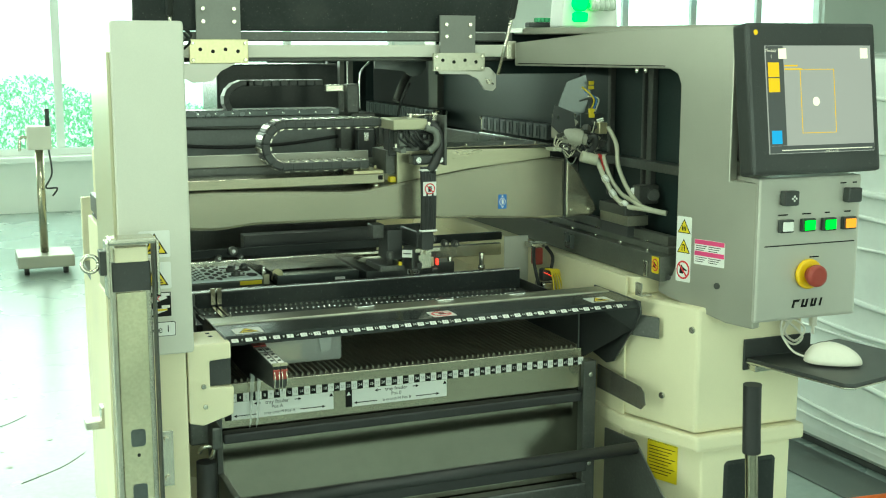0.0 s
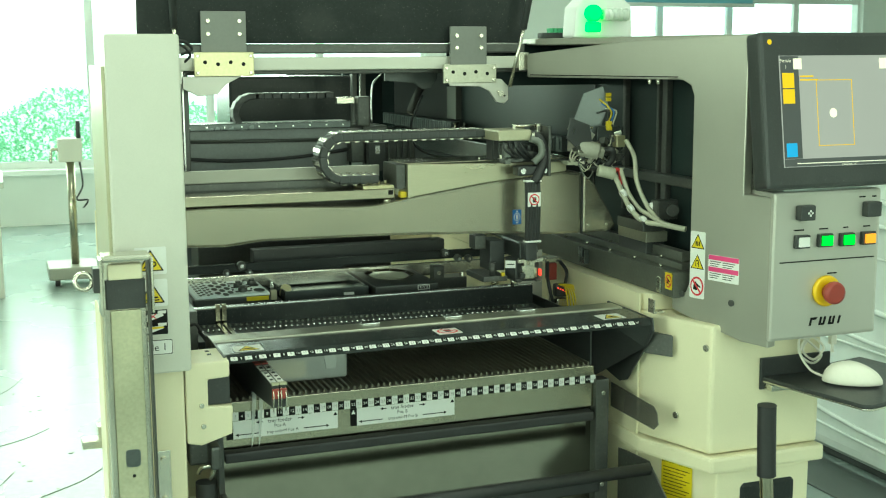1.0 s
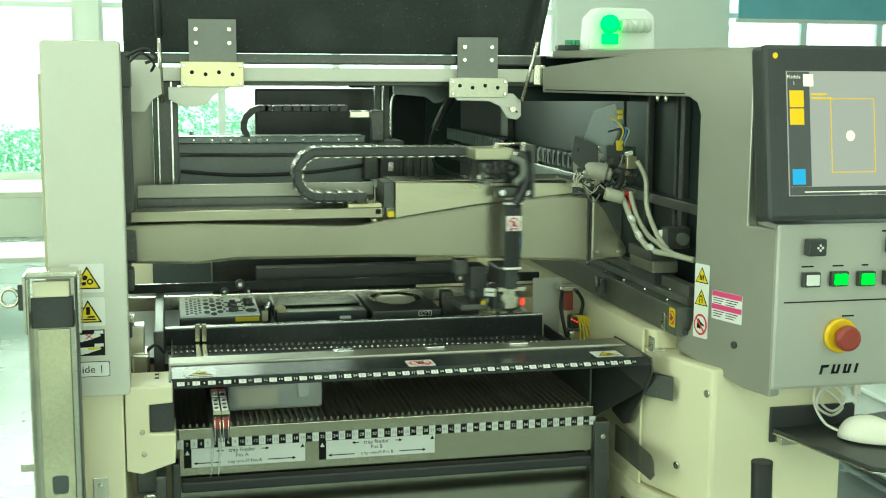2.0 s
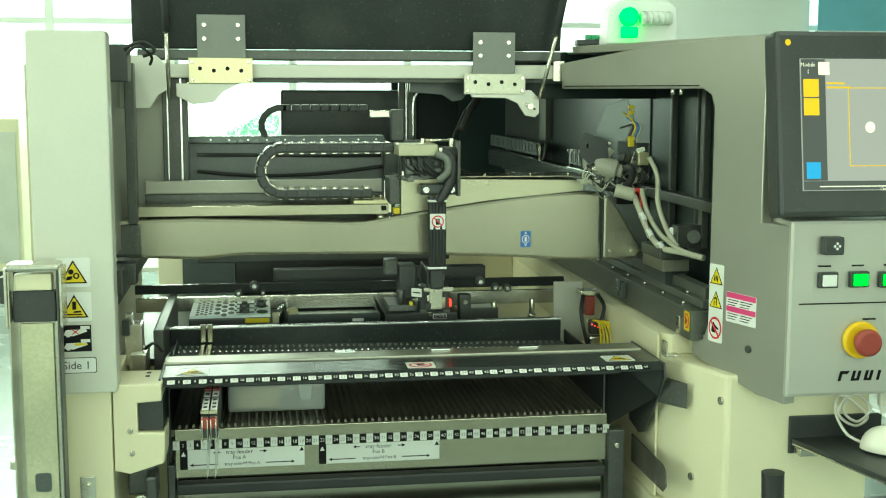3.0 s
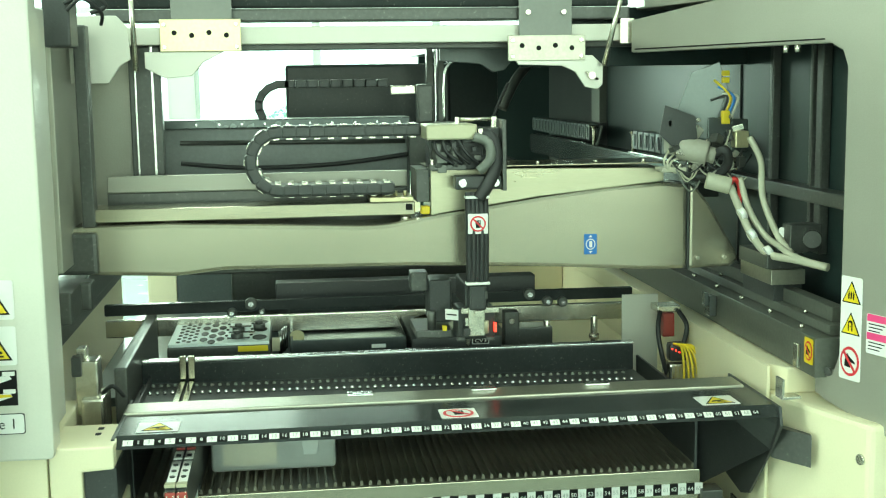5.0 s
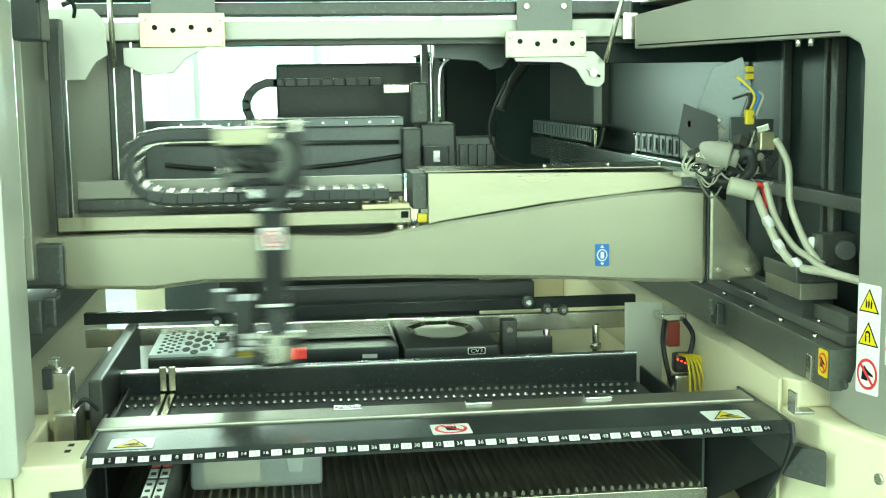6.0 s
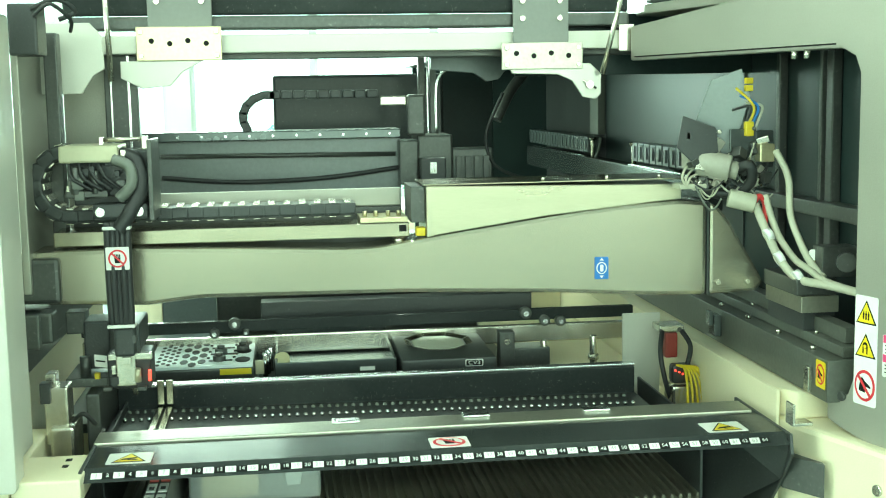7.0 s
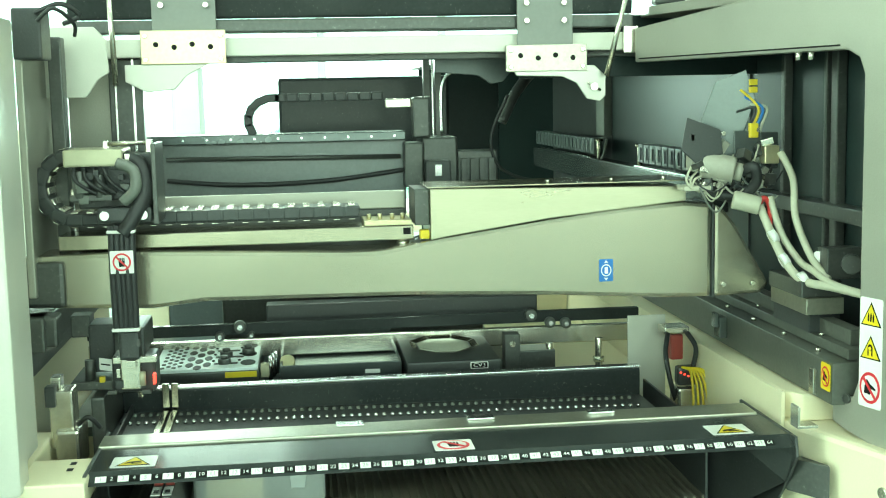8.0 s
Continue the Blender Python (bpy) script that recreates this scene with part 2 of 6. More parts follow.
def smooth_path(pts, steps=6):
    pts = [Vector(p) for p in pts]
    out = []
    for i in range(len(pts) - 1):
        a, b = pts[max(i - 1, 0)], pts[i]
        c, d = pts[i + 1], pts[min(i + 2, len(pts) - 1)]
        for k in range(steps):
            t = k / steps
            out.append(0.5 * (2 * b + (c - a) * t + (2 * a - 5 * b + 4 * c - d) * t * t + (3 * b - a - 3 * c + d) * t ** 3))
    return out + [pts[-1]]


def tube(pts, r, seg=8, steps=6, bm=None, slot=0, ribs=0.0):
    path = smooth_path(pts, steps)
    tmp = bmesh.new()
    rings = []
    side = None
    for i, p in enumerate(path):
        d = (path[min(i + 1, len(path) - 1)] - path[max(i - 1, 0)]).normalized()
        if side is None:
            side = d.orthogonal().normalized()
        side = (side - d * side.dot(d)).normalized()
        up = d.cross(side)
        rad = r * (1 + (ribs if i % 2 else 0))
        rings.append([tmp.verts.new(p + rad * (math.cos(2 * math.pi * k / seg) * side + math.sin(2 * math.pi * k / seg) * up)) for k in range(seg)])
    for a, b in zip(rings, rings[1:]):
        for k in range(seg):
            f = tmp.faces.new((a[k], a[(k + 1) % seg], b[(k + 1) % seg], b[k]))
            f.smooth = True
    tmp.faces.new(rings[0][::-1])
    tmp.faces.new(rings[-1])
    bmesh.ops.recalc_face_normals(tmp, faces=tmp.faces[:])
    return join(bm if bm is not None else bmesh.new(), tmp, slot)


def ngon(cx, cy, r, n=24, ry=None, a0=0.0):
    return [(cx + r * math.cos(a0 + 2 * math.pi * i / n), cy + (ry or r) * math.sin(a0 + 2 * math.pi * i / n)) for i in range(n)]


def rounded(x0, x1, y0, y1, r, n=5):
    out = []
    for cx, cy, a in ((x1 - r, y1 - r, 0), (x0 + r, y1 - r, 90), (x0 + r, y0 + r, 180), (x1 - r, y0 + r, 270)):
        for i in range(n + 1):
            t = radians(a + 90 * i / n)
            out.append((cx + r * math.cos(t), cy + r * math.sin(t)))
    return out


def thing(name, loc, label, category, group="", kind=""):
    ob = new(name)
    ob.location = loc
    ob.empty_display_size = 0.05
    return tagged(ob, label, category, group, kind)


def base_of(ob):
    p = Vector(ob.location)
    return p + base_of(ob.parent) if ob.parent else p


def part(name, bm, material, parent=None, label="", local=False):
    """Links a bmesh, in world metres unless local, as one mesh object under a thing or a part."""
    me = bpy.data.meshes.new(name)
    bm.to_mesh(me)
    bm.free()
    for mt in (material if isinstance(material, (list, tuple)) else [material]):
        me.materials.append(mt)
    ob = new(name, me)
    if parent is not None:
        ob.parent = parent
        if not local and parent.type == "EMPTY":
            ob.matrix_parent_inverse = Matrix.Translation(-Vector(parent.location))
    return tagged(ob, label)


def solo(name, bm, material, label, category, group="", kind=""):
    return tagged(part(name, bm, material), label, category, group, kind)


def letters(text, m, size, bm=None, slot=0, align="CENTER", squash=1.0):
    """Flat letters of the built-in font in the xy plane of m."""
    cu = bpy.data.curves.new("t", "FONT")
    cu.body, cu.size, cu.align_x, cu.align_y, cu.resolution_u = text, size, align, "CENTER", 2
    ob = bpy.data.objects.new("t", cu)
    me = bpy.data.meshes.new_from_object(ob)
    tmp = bmesh.new()
    tmp.from_mesh(me)
    tmp.transform(m @ Matrix.Diagonal((squash, 1, 1, 1)))
    bpy.data.objects.remove(ob)
    bpy.data.curves.remove(cu)
    bpy.data.meshes.remove(me)
    return join(bm if bm is not None else bmesh.new(), tmp, slot)


def flat(poly, m, lift, bm, slot, thick=0.0003):
    """A thin plate of film in the xy plane of m."""
    tmp = prism(poly, "z", lift, lift + thick, 0)
    tmp.transform(m)
    return join(bm, tmp, slot)


def facing(x, y, z, yaw=0.0, tilt=0.0):
    """A pose whose xy plane is an upright face that looks to -y, turned by yaw."""
    return pose(x, y, z, 0, 0, yaw) @ pose(0, 0, 0, 90 - tilt, 0, 0)


INKS = [STICKER_WHITE, STICKER_YELLOW, STICKER_BLACK, STICKER_RED, STICKER_BLUE, STICKER_PINK]


def triangle_sign(bm, m, cx, cy, s):
    flat([(cx - s, cy - s * 0.82), (cx + s, cy - s * 0.82), (cx, cy + s * 0.92)], m, 0.0004, bm, 2)
    k = s * 0.83
    flat([(cx - k, cy - s * 0.72), (cx + k, cy - s * 0.72), (cx, cy + s * 0.72)], m, 0.0008, bm, 1)


def glyph(bm, m, cx, cy, s, what):
    if what == "gears":
        flat(ngon(cx - s * 0.15, cy + s * 0.05, s * 0.2, 10), m, 0.0012, bm, 2)
        flat(ngon(cx + s * 0.22, cy - s * 0.25, s * 0.24, 10), m, 0.0012, bm, 2)
        flat(ngon(cx + s * 0.22, cy - s * 0.25, s * 0.12, 10), m, 0.0016, bm, 1)
        flat([(cx - s * 0.6, cy - s * 0.6), (cx - s * 0.1, cy - s * 0.5), (cx - s * 0.05, cy - s * 0.25), (cx - s * 0.4, cy - s * 0.3)], m, 0.0012, bm, 2)
    elif what == "press":
        flat([(cx - s * 0.14, cy - s * 0.2), (cx + s * 0.14, cy - s * 0.2), (cx + s * 0.14, cy + s * 0.4), (cx - s * 0.14, cy + s * 0.4)], m, 0.0012, bm, 2)
        flat([(cx - s * 0.55, cy - s * 0.62), (cx + s * 0.55, cy - s * 0.62), (cx + s * 0.55, cy - s * 0.52), (cx - s * 0.55, cy - s * 0.52)], m, 0.0012, bm, 2)
        flat([(cx - s * 0.1, cy - s * 0.45), (cx + s * 0.5, cy - s * 0.42), (cx + s * 0.42, cy - s * 0.28), (cx, cy - s * 0.32)], m, 0.0012, bm, 2)
    elif what == "heat":
        for k in (-0.24, 0, 0.24):
            flat([(cx + s * (k - 0.05), cy - s * 0.5), (cx + s * (k + 0.06), cy - s * 0.5), (cx + s * (k + 0.1), cy - s * 0.1), (cx + s * (k + 0.02), cy + s * 0.15), (cx + s * (k - 0.05), cy - s * 0.1)], m, 0.0012, bm, 2)
    elif what == "magnet":
        for k in (-0.24, 0.14):
            flat([(cx + s * k, cy - s * 0.55), (cx + s * (k + 0.1), cy - s * 0.55), (cx + s * (k + 0.1), cy + s * 0.05), (cx + s * k, cy + s * 0.05)], m, 0.0012, bm, 2)
        flat(ngon(cx, cy + s * 0.05, s * 0.24, 14), m, 0.0012, bm, 2)
        flat(ngon(cx, cy - s * 0.02, s * 0.14, 14), m, 0.0016, bm, 1)
    else:
        flat([(cx - s * 0.5, cy - s * 0.5), (cx + s * 0.45, cy - s * 0.25), (cx + s * 0.4, cy - s * 0.05), (cx - s * 0.35, cy - s * 0.25)], m, 0.0012, bm, 2)
        flat([(cx - s * 0.1, cy - s * 0.55), (cx + s * 0.5, cy - s * 0.6), (cx + s * 0.5, cy - s * 0.5), (cx - s * 0.1, cy - s * 0.42)], m, 0.0012, bm, 2)


def triangle_label(parent, m, w, h, s, what, label):
    bm = bmesh.new()
    flat(rounded(-w / 2, w / 2, -h / 2, h / 2, 0.003), m, 0, bm, 0)
    triangle_sign(bm, m, 0, 0, s)
    glyph(bm, m, 0, 0, s, what)
    return part("warning_label", bm, INKS, parent, label)


def ban_sign(bm, m, cx, cy, r, ry=None, ground=0, reach=False):
    """A red ring and bar over a flat palm, or over a pointing arm."""
    ry = ry or r
    flat(ngon(cx, cy, r, 28, ry), m, 0.0004, bm, 3)
    flat(ngon(cx, cy, r * 0.8, 28, ry * 0.8), m, 0.0008, bm, ground)
    if reach:
        flat([(cx - r * 0.45, cy + ry * 0.1), (cx - r * 0.25, cy + ry * 0.55), (cx + r * 0.05, cy + ry * 0.3), (cx + r * 0.62, cy + ry * 0.02), (cx + r * 0.60, cy - ry * 0.10), (cx + r * 0.1, cy - ry * 0.02), (cx + r * 0.1, cy - ry * 0.42), (cx - r * 0.5, cy - ry * 0.36)], m, 0.0012, bm, 2)
        flat([(cx - r * 0.66, cy + ry * 0.52), (cx - r * 0.52, cy + ry * 0.66), (cx + r * 0.66, cy - ry * 0.52), (cx + r * 0.52, cy - ry * 0.66)], m, 0.0016, bm, 3)
        return
    flat([(cx - r * 0.28, cy - ry * 0.5), (cx + r * 0.28, cy - ry * 0.5), (cx + r * 0.34, cy + ry * 0.1), (cx - r * 0.34, cy + ry * 0.1)], m, 0.0012, bm, 2)
    for k in (-0.28, -0.1, 0.08, 0.26):
        flat([(cx + r * (k - 0.06), cy), (cx + r * (k + 0.06), cy), (cx + r * (k + 0.06), cy + ry * 0.48), (cx + r * (k - 0.06), cy + ry * 0.48)], m, 0.0012, bm, 2)
    flat([(cx - r * 0.66, cy + ry * 0.52), (cx - r * 0.52, cy + ry * 0.66), (cx + r * 0.66, cy - ry * 0.52), (cx + r * 0.52, cy - ry * 0.66)], m, 0.0016, bm, 3)


# ---- the room ----
def build_room():
    solo("floor", box(-7, 11, -5.6, 9.2, -0.1, 0.0, 0), FLOOR_PAINT, "glossy pale green painted factory floor", "floor", kind="structure")
    solo("ceiling", box(-7, 11, -5.6, 9.2, 3.4, 3.5, 0), CEIL_PAINT, "white painted factory ceiling", "ceiling", kind="structure")
    bm = box(-7.2, -7, -5.6, 9.2, 0, 0.8, 0)
    box(-7.2, -7, -5.6, 9.2, 2.9, 3.4, 0, bm)
    box(-7.2, -7, -5.6, -3.8, 0.8, 2.9, 0, bm)
    box(-7.2, -7, 2.6, 9.2, 0.8, 2.9, 0, bm)
    solo("wall_west", bm, WALL_PAINT, "unseen white wall with a wide window opening", "wall", kind="structure")
    solo("wall_east", box(11, 11.2, -5.6, 9.2, 0, 3.4, 0), WALL_PAINT, "plain white painted wall", "wall", kind="structure")

    def wall_with_windows(name, y0, y1, spans, sill, head, label):
        bm = box(-7, 11, y0, y1, 0, sill, 0)
        box(-7, 11, y0, y1, head, 3.4, 0, bm)
        edges = [-7] + [e for s in spans for e in s] + [11]
        for a, b in zip(edges[::2], edges[1::2]):
            box(a, b, y0, y1, sill, head, 0, bm)
        return solo(name, bm, WALL_PAINT, label, "wall", kind="structure")

    wall_with_windows("wall_north", 9.0, 9.2, [(-4.2, -0.76), (-0.56, 3.6), (5.35, 8.7)], 0.5, 2.9, "white wall with a row of bright windows")
    # unseen wall; its window is added to go with the front fill lamp
    wall_with_windows("wall_south", -5.6, -5.4, [(-2.5, 3.7)], 0.9, 2.9, "unseen white wall with a wide window opening")

    def window(name, x0, x1, y, z0, z1, n):
        w = thing(name, ((x0 + x1) / 2, y, z0), "white framed window with bright daylight outside", "window", kind="structure")
        bm = box(x0, x1, y - 0.03, y + 0.03, z0, z0 + 0.06, 0.004)
        box(x0, x1, y - 0.03, y + 0.03, z1 - 0.06, z1, 0.004, bm)
        for i in range(n + 1):
            c = x0 + (x1 - x0) * i / n
            box(max(x0, c - 0.035), min(x1, c + 0.035), y - 0.025, y + 0.025, z0 + 0.06, z1 - 0.06, 0.004, bm)
        box(x0, x1, y - 0.02, y + 0.02, z0 + (z1 - z0) * 0.62, z0 + (z1 - z0) * 0.62 + 0.05, 0.003, bm)
        part("window_frame", bm, FRAME_PAINT, w)
        part("window_sill", box(x0 - 0.05, x1 + 0.05, y - 0.2, y + 0.02, z0 - 0.05, z0 - 0.005, 0.006), FRAME_PAINT, w)
        return w

    window("window_1", -4.2, -0.76, 9.08, 0.5, 2.9, 4)
    window("window_2", -0.56, 3.6, 9.08, 0.5, 2.9, 4)
    window("window_3", 5.35, 8.7, 9.08, 0.5, 2.9, 4)
    window("unseen_window", -2.5, 3.7, -5.5, 0.9, 2.9, 5)
    glow = bpy.data.materials.new("bright hazy sky")
    glow.use_nodes = True
    b = glow.node_tree.nodes["Principled BSDF"]
    b.inputs["Emission Color"].default_value, b.inputs["Emission Strength"].default_value = (0.80, 1.0, 1.0, 1), 1.9
    b.inputs["Base Color"].default_value = (0.8, 0.9, 0.9, 1)
    solo("backdrop", box(-12, 14, 13.0, 13.1, -2, 8, 0), glow, "bright hazy daylight outside the windows", "backdrop", kind="structure")


# ---- the machine's fixed body ----
TURN = -72.6
FASCIA = pose(0.77, 0.30, 0, 0, 0, TURN)


def on_fascia(u, z):
    return FASCIA @ pose(u, -0.0006, z, 90, 0, 0)


def build_body():
    body = thing("placing_machine", (0.45, 0.3, 0), "cream and grey component placing machine with its front hood raised", "machine")
    # left post, with the white base under it
    bm = prism(rounded(-0.183, -0.064, 0.938, 1.501, 0.006, 3), "y", -0.163, -0.120, 0.003)
    part("post_core", box(-0.170, -0.078, -0.119, 0.0, 0.95, 1.47, 0.003), POST_PAINT, body)
    part("left_post", bm, POST_PAINT, body, "pale grey rounded cover of the front post")
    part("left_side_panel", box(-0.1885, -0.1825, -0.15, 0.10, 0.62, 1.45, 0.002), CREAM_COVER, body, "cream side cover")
    part("left_base", box(-0.172, -0.076, -0.150, 0.10, 0.0, 0.943, 0.004), WHITE_PAINT, body)
    bm = box(-0.190, -0.03, -0.165, 0.06, 0.60, 0.635, 0.004)
    part("base_ledge", bm, WHITE_PAINT, body)
    part("left_inner_wall", box(-0.130, -0.118, 0.11, 0.86, 0.0, 1.05, 0.003), WHITE_PAINT, body)
    bm = box(-0.118, -0.075, 0.06, 0.90, 1.055, 1.10, 0.003)
    box(-0.117, -0.096, 0.05, 0.88, 1.02, 1.052, 0.002, bm)
    part("left_axis_rail", bm, DARK_METAL, body, "dark steel guide rail along the side")
    # upright profiles behind the post
    for x0, x1, y0, z0, z1 in ((-0.078, -0.060, 0.20, 1.16, 1.46), (-0.023, 0.026, 0.36, 1.2, 1.434)):
        part("upright_profile", box(x0, x1, y0, y0 + 0.03, z0, z1, 0.002), DARK_METAL, body)
    part("bright_edge", box(-0.014, -0.011, 0.354, 0.3595, 1.2, 1.434, 0.0005), ALU, body)
    part("bright_edge", box(0.0115, 0.0155, 0.354, 0.3595, 1.2, 1.434, 0.0005), ALU, body)
    part("rear_corner_panel", box(-0.0885, -0.024, 0.395, 0.402, 1.10, 1.434, 0.001), GREY_PAINT, body, "grey panel behind the hinge corner")
    part("upper_side_panel", box(-0.10, -0.09, 0.10, 0.60, 1.12, 1.45, 0.002), GREY_PAINT, body)
    # right base with its oblique flank
    bm = prism([(0.918, -0.228), (1.170, -0.228), (1.170, 1.97), (0.862, 1.97), (0.862, -0.06)], "z", 0.69, 0.948, 0.007)
    prism([(0.880, -0.062), (1.170, -0.062), (1.170, 1.97), (0.862, 1.97), (0.862, -0.03)], "z", 0.9485, 0.984, 0.003, bm)
    part("right_base", bm, WHITE_PAINT, body)
    bm = prism([(0.912, -0.245), (1.176, -0.245), (1.176, 1.97), (0.850, 1.97), (0.850, -0.07)], "z", 0.655, 0.688, 0.007)
    part("base_step", bm, WHITE_PAINT, body)
    bm = prism([(0.935, -0.232), (1.150, -0.232), (1.150, 1.97), (0.862, 1.97), (0.862, -0.05)], "z", 0.0, 0.653, 0.005)
    part("lower_base", bm, WHITE_PAINT, body)
    part("lower_recess", box(0.985, 1.118, -0.2345, -0.20, 0.30, 0.628, 0.012), BLACK_GLOSS, body, "black recessed panel")
    part("right_inner_panel", box(0.8565, 0.8615, -0.05, 0.66, 0.55, 0.9845, 0.001), WHITE_PAINT, body)
    # axis rail on the right, running to the back
    part("right_axis_bed", box(0.888, 0.982, -0.13, 1.9, 0.986, 1.038, 0.0012), RAIL_DARK, body, "dark steel bed along the side")
    part("right_axis_step", box(0.912, 0.982, -0.12, 1.9, 1.039, 1.052, 0.001), RAIL_DARK, body)
    part("right_axis_rail", box(0.924, 0.944, -0.10, 1.9, 1.0525, 1.072, 0.001), RAIL_DARK, body, "dark steel guide rail along the side")
    for k in range(9):
        y = -0.06 + 0.11 * k
        part("bolt_head", cyl((0.900, y, 1.038), (0.900, y, 1.043), 0.0038, 10, bev=0.0008), GALV, body)
        part("bolt_head", cyl((0.918, y + 0.03, 1.052), (0.918, y + 0.03, 1.056), 0.0032, 10, bev=0.0008), GALV, body)
    bm = box(0.876, 0.8872, 0.235, 0.262, 0.998, 1.030, 0.001)
    box(0.870, 0.8758, 0.240, 0.256, 1.014, 1.036, 0.001, bm)
    part("limit_switch", bm, SHIELD, body)
    part("grey_partition", box(0.768, 0.830, 0.36, 0.364, 0.876, 1.015, 0.001), POST_PAINT, body)
    part("rail_stopper", box(0.882, 0.8875, -0.088, -0.074, 0.99, 1.022, 0.001), GALV, body)
    # dark walls of the inner room
    part("right_inner_wall", box(0.985, 0.997, -0.12, 1.28, 0.99, 1.44, 0.002), DEEP_PANEL, body, "dark inner side panel")
    part("right_inner_wall", box(0.985, 0.997, 1.2805, 1.95, 0.99, 1.44, 0.002), BLACK_PLASTIC, body)
    part("wall_post", box(0.966, 0.9845, 1.285, 1.36, 1.27, 1.43, 0.002), DUCT_GREY, body)
    # added flange that blocks the bright sliver above inner_roof
    part("gap_blocker", box(0.60, 0.985, 0.376, 0.384, 1.395, 1.49, 0.001), DEEP_PANEL, body)
    for y0, w in ((0.23, 0.012), (0.05, 0.02), (0.085, 0.008)):
        part("wall_rib", box(0.970, 0.984, y0, y0 + w, 1.12, 1.42, 0.002), DARK_METAL, body)
    part("wall_seam", box(0.982, 0.9845, 0.40, 0.404, 1.06, 1.43, 0.0), BLACK_PLASTIC, body)
    part("upper_rail", box(0.955, 0.984, -0.10, 0.40, 1.195, 1.215, 0.002), DARK_METAL, body)
    part("inner_roof", box(0.575, 0.99, 0.385, 1.95, 1.446, 1.46, 0.002), DEEP_PANEL, body)
    part("inner_back", box(0.60, 0.99, 1.95, 1.97, 0.9, 1.46, 0.002), DEEP_PANEL, body)
    part("rear_cover", box(0.585, 0.70, 1.18, 1.2, 1.06, 1.45, 0.002), DEEP_PANEL, body)
    # grey fascia round the opening
    poly = [(-0.012, 1.415), (0.440, 1.415), (0.462, 1.405), (0.471, 1.385), (0.471, 1.02), (0.462, 0.998), (0.428, 0.992), (0.428, 0.962), (0.45, 0.955), (0.60, 0.925), (0.664, 0.924), (0.664, 1.205), (0.598, 1.205), (0.598, 1.5), (0.30, 1.492), (-0.012, 1.466)]
    bm = prism(poly, "y", 0.0, 0.022, 0.003, m=FASCIA)
    part("fascia", bm, GREY_PAINT, body, "silver grey fascia with a rounded opening")
    bm = prism([(0.0, 1.4192), (0.43, 1.4192), (0.43, 1.4212), (0.0, 1.4212)], "y", -0.0012, 0.0, 0, m=FASCIA)
    part("fascia_seam", bm, STICKER_BLACK, body)
    bm = prism([(0.930, -0.205), (0.79, 0.32), (0.90, 1.97), (1.22, 1.97), (1.22, -0.205)], "z", 1.485, 1.500, 0.004)
    part("top_cover", bm, GREY_PAINT, body)
    for u, z, r in ((0.578, 0.996, 0.0065), (0.455, 0.995, 0.006)):
        c = FASCIA @ Vector((u, 0, z))
        d = FASCIA.to_3x3() @ Vector((0, -1, 0))
        part("bolt_head", cyl(c, c + d * 0.004, r, 14, bev=0.001), DARK_METAL, body)
    d = FASCIA.to_3x3() @ Vector((0, -1, 0))
    for x, y, z in ((0.912, -0.212, 0.902), (0.889, -0.145, 0.752)):
        part("bolt_head", cyl((x + 0.01, y, z), Vector((x + 0.01, y, z)) + d * 0.012, 0.007, 14, bev=0.001), GALV, body)
    for u in (0.352, 0.375):
        part("pin", cyl(FASCIA @ Vector((u, 0.004, 1.405)), FASCIA @ Vector((u, 0.004, 1.415)), 0.004, 10), GALV, body)
    # labels on the fascia: heat, magnet, no reaching in, text panel
    m = on_fascia(0.492, 1.058)
    bm = bmesh.new()
    flat(rounded(-0.0185, 0.0185, -0.066, 0.066, 0.003), m, 0, bm, 0)
    for cy, what in ((0.046, "heat"), (0.006, "magnet")):
        triangle_sign(bm, m, 0, cy, 0.0165)
        glyph(bm, m, 0, cy, 0.0165, what)
    ban_sign(bm, m, 0, -0.042, 0.0165, 0.019, reach=True)
    part("warning_label", bm, INKS, body, "white strip with two yellow triangles and a red ban sign")
    m = on_fascia(0.556, 1.058)
    bm = bmesh.new()
    flat(rounded(-0.037, 0.037, -0.025, 0.025, 0.002), m, 0, bm, 0)
    for cy in (0.020, -0.003):
        flat([(-0.036, cy - 0.0045), (0.036, cy - 0.0045), (0.036, cy + 0.0045), (-0.036, cy + 0.0045)], m, 0.0004, bm, 5)
        for k in range(3):
            for x0, x1 in ((-0.033, -0.006), (-0.002, 0.028)):
                yy = cy - 0.0085 - k * 0.0042
                flat([(x0, yy), (x1 - 0.004 * k, yy), (x1 - 0.004 * k, yy + 0.0013), (x0, yy + 0.0013)], m, 0.0004, bm, 2)
    part("notice_label", bm, INKS, body, "white notice with two pink bands")
    m = facing(0.8875, -0.112, 1.0180, -90)
    bm = bmesh.new()
    flat(rounded(-0.0135, 0.0135, -0.017, 0.017, 0.003), m, 0, bm, 1)
    ban_sign(bm, m, 0, 0, 0.0115, 0.013, ground=1, reach=True)
    part("warning_label", bm, INKS, body, "yellow ban label on the rail")
    bm = box(0.846, 0.872, -0.128, -0.105, 0.958, 0.9615, 0.0005)
    box(0.846, 0.849, -0.128, -0.105, 0.9615, 0.985, 0.0005, bm)
    part("angle_bracket", bm, GALV, body)
    # labels on the left post
    triangle_label(body, facing(-0.125, -0.1638, 1.131), 0.052, 0.046, 0.021, "gears", "yellow triangle label with hand and gears")
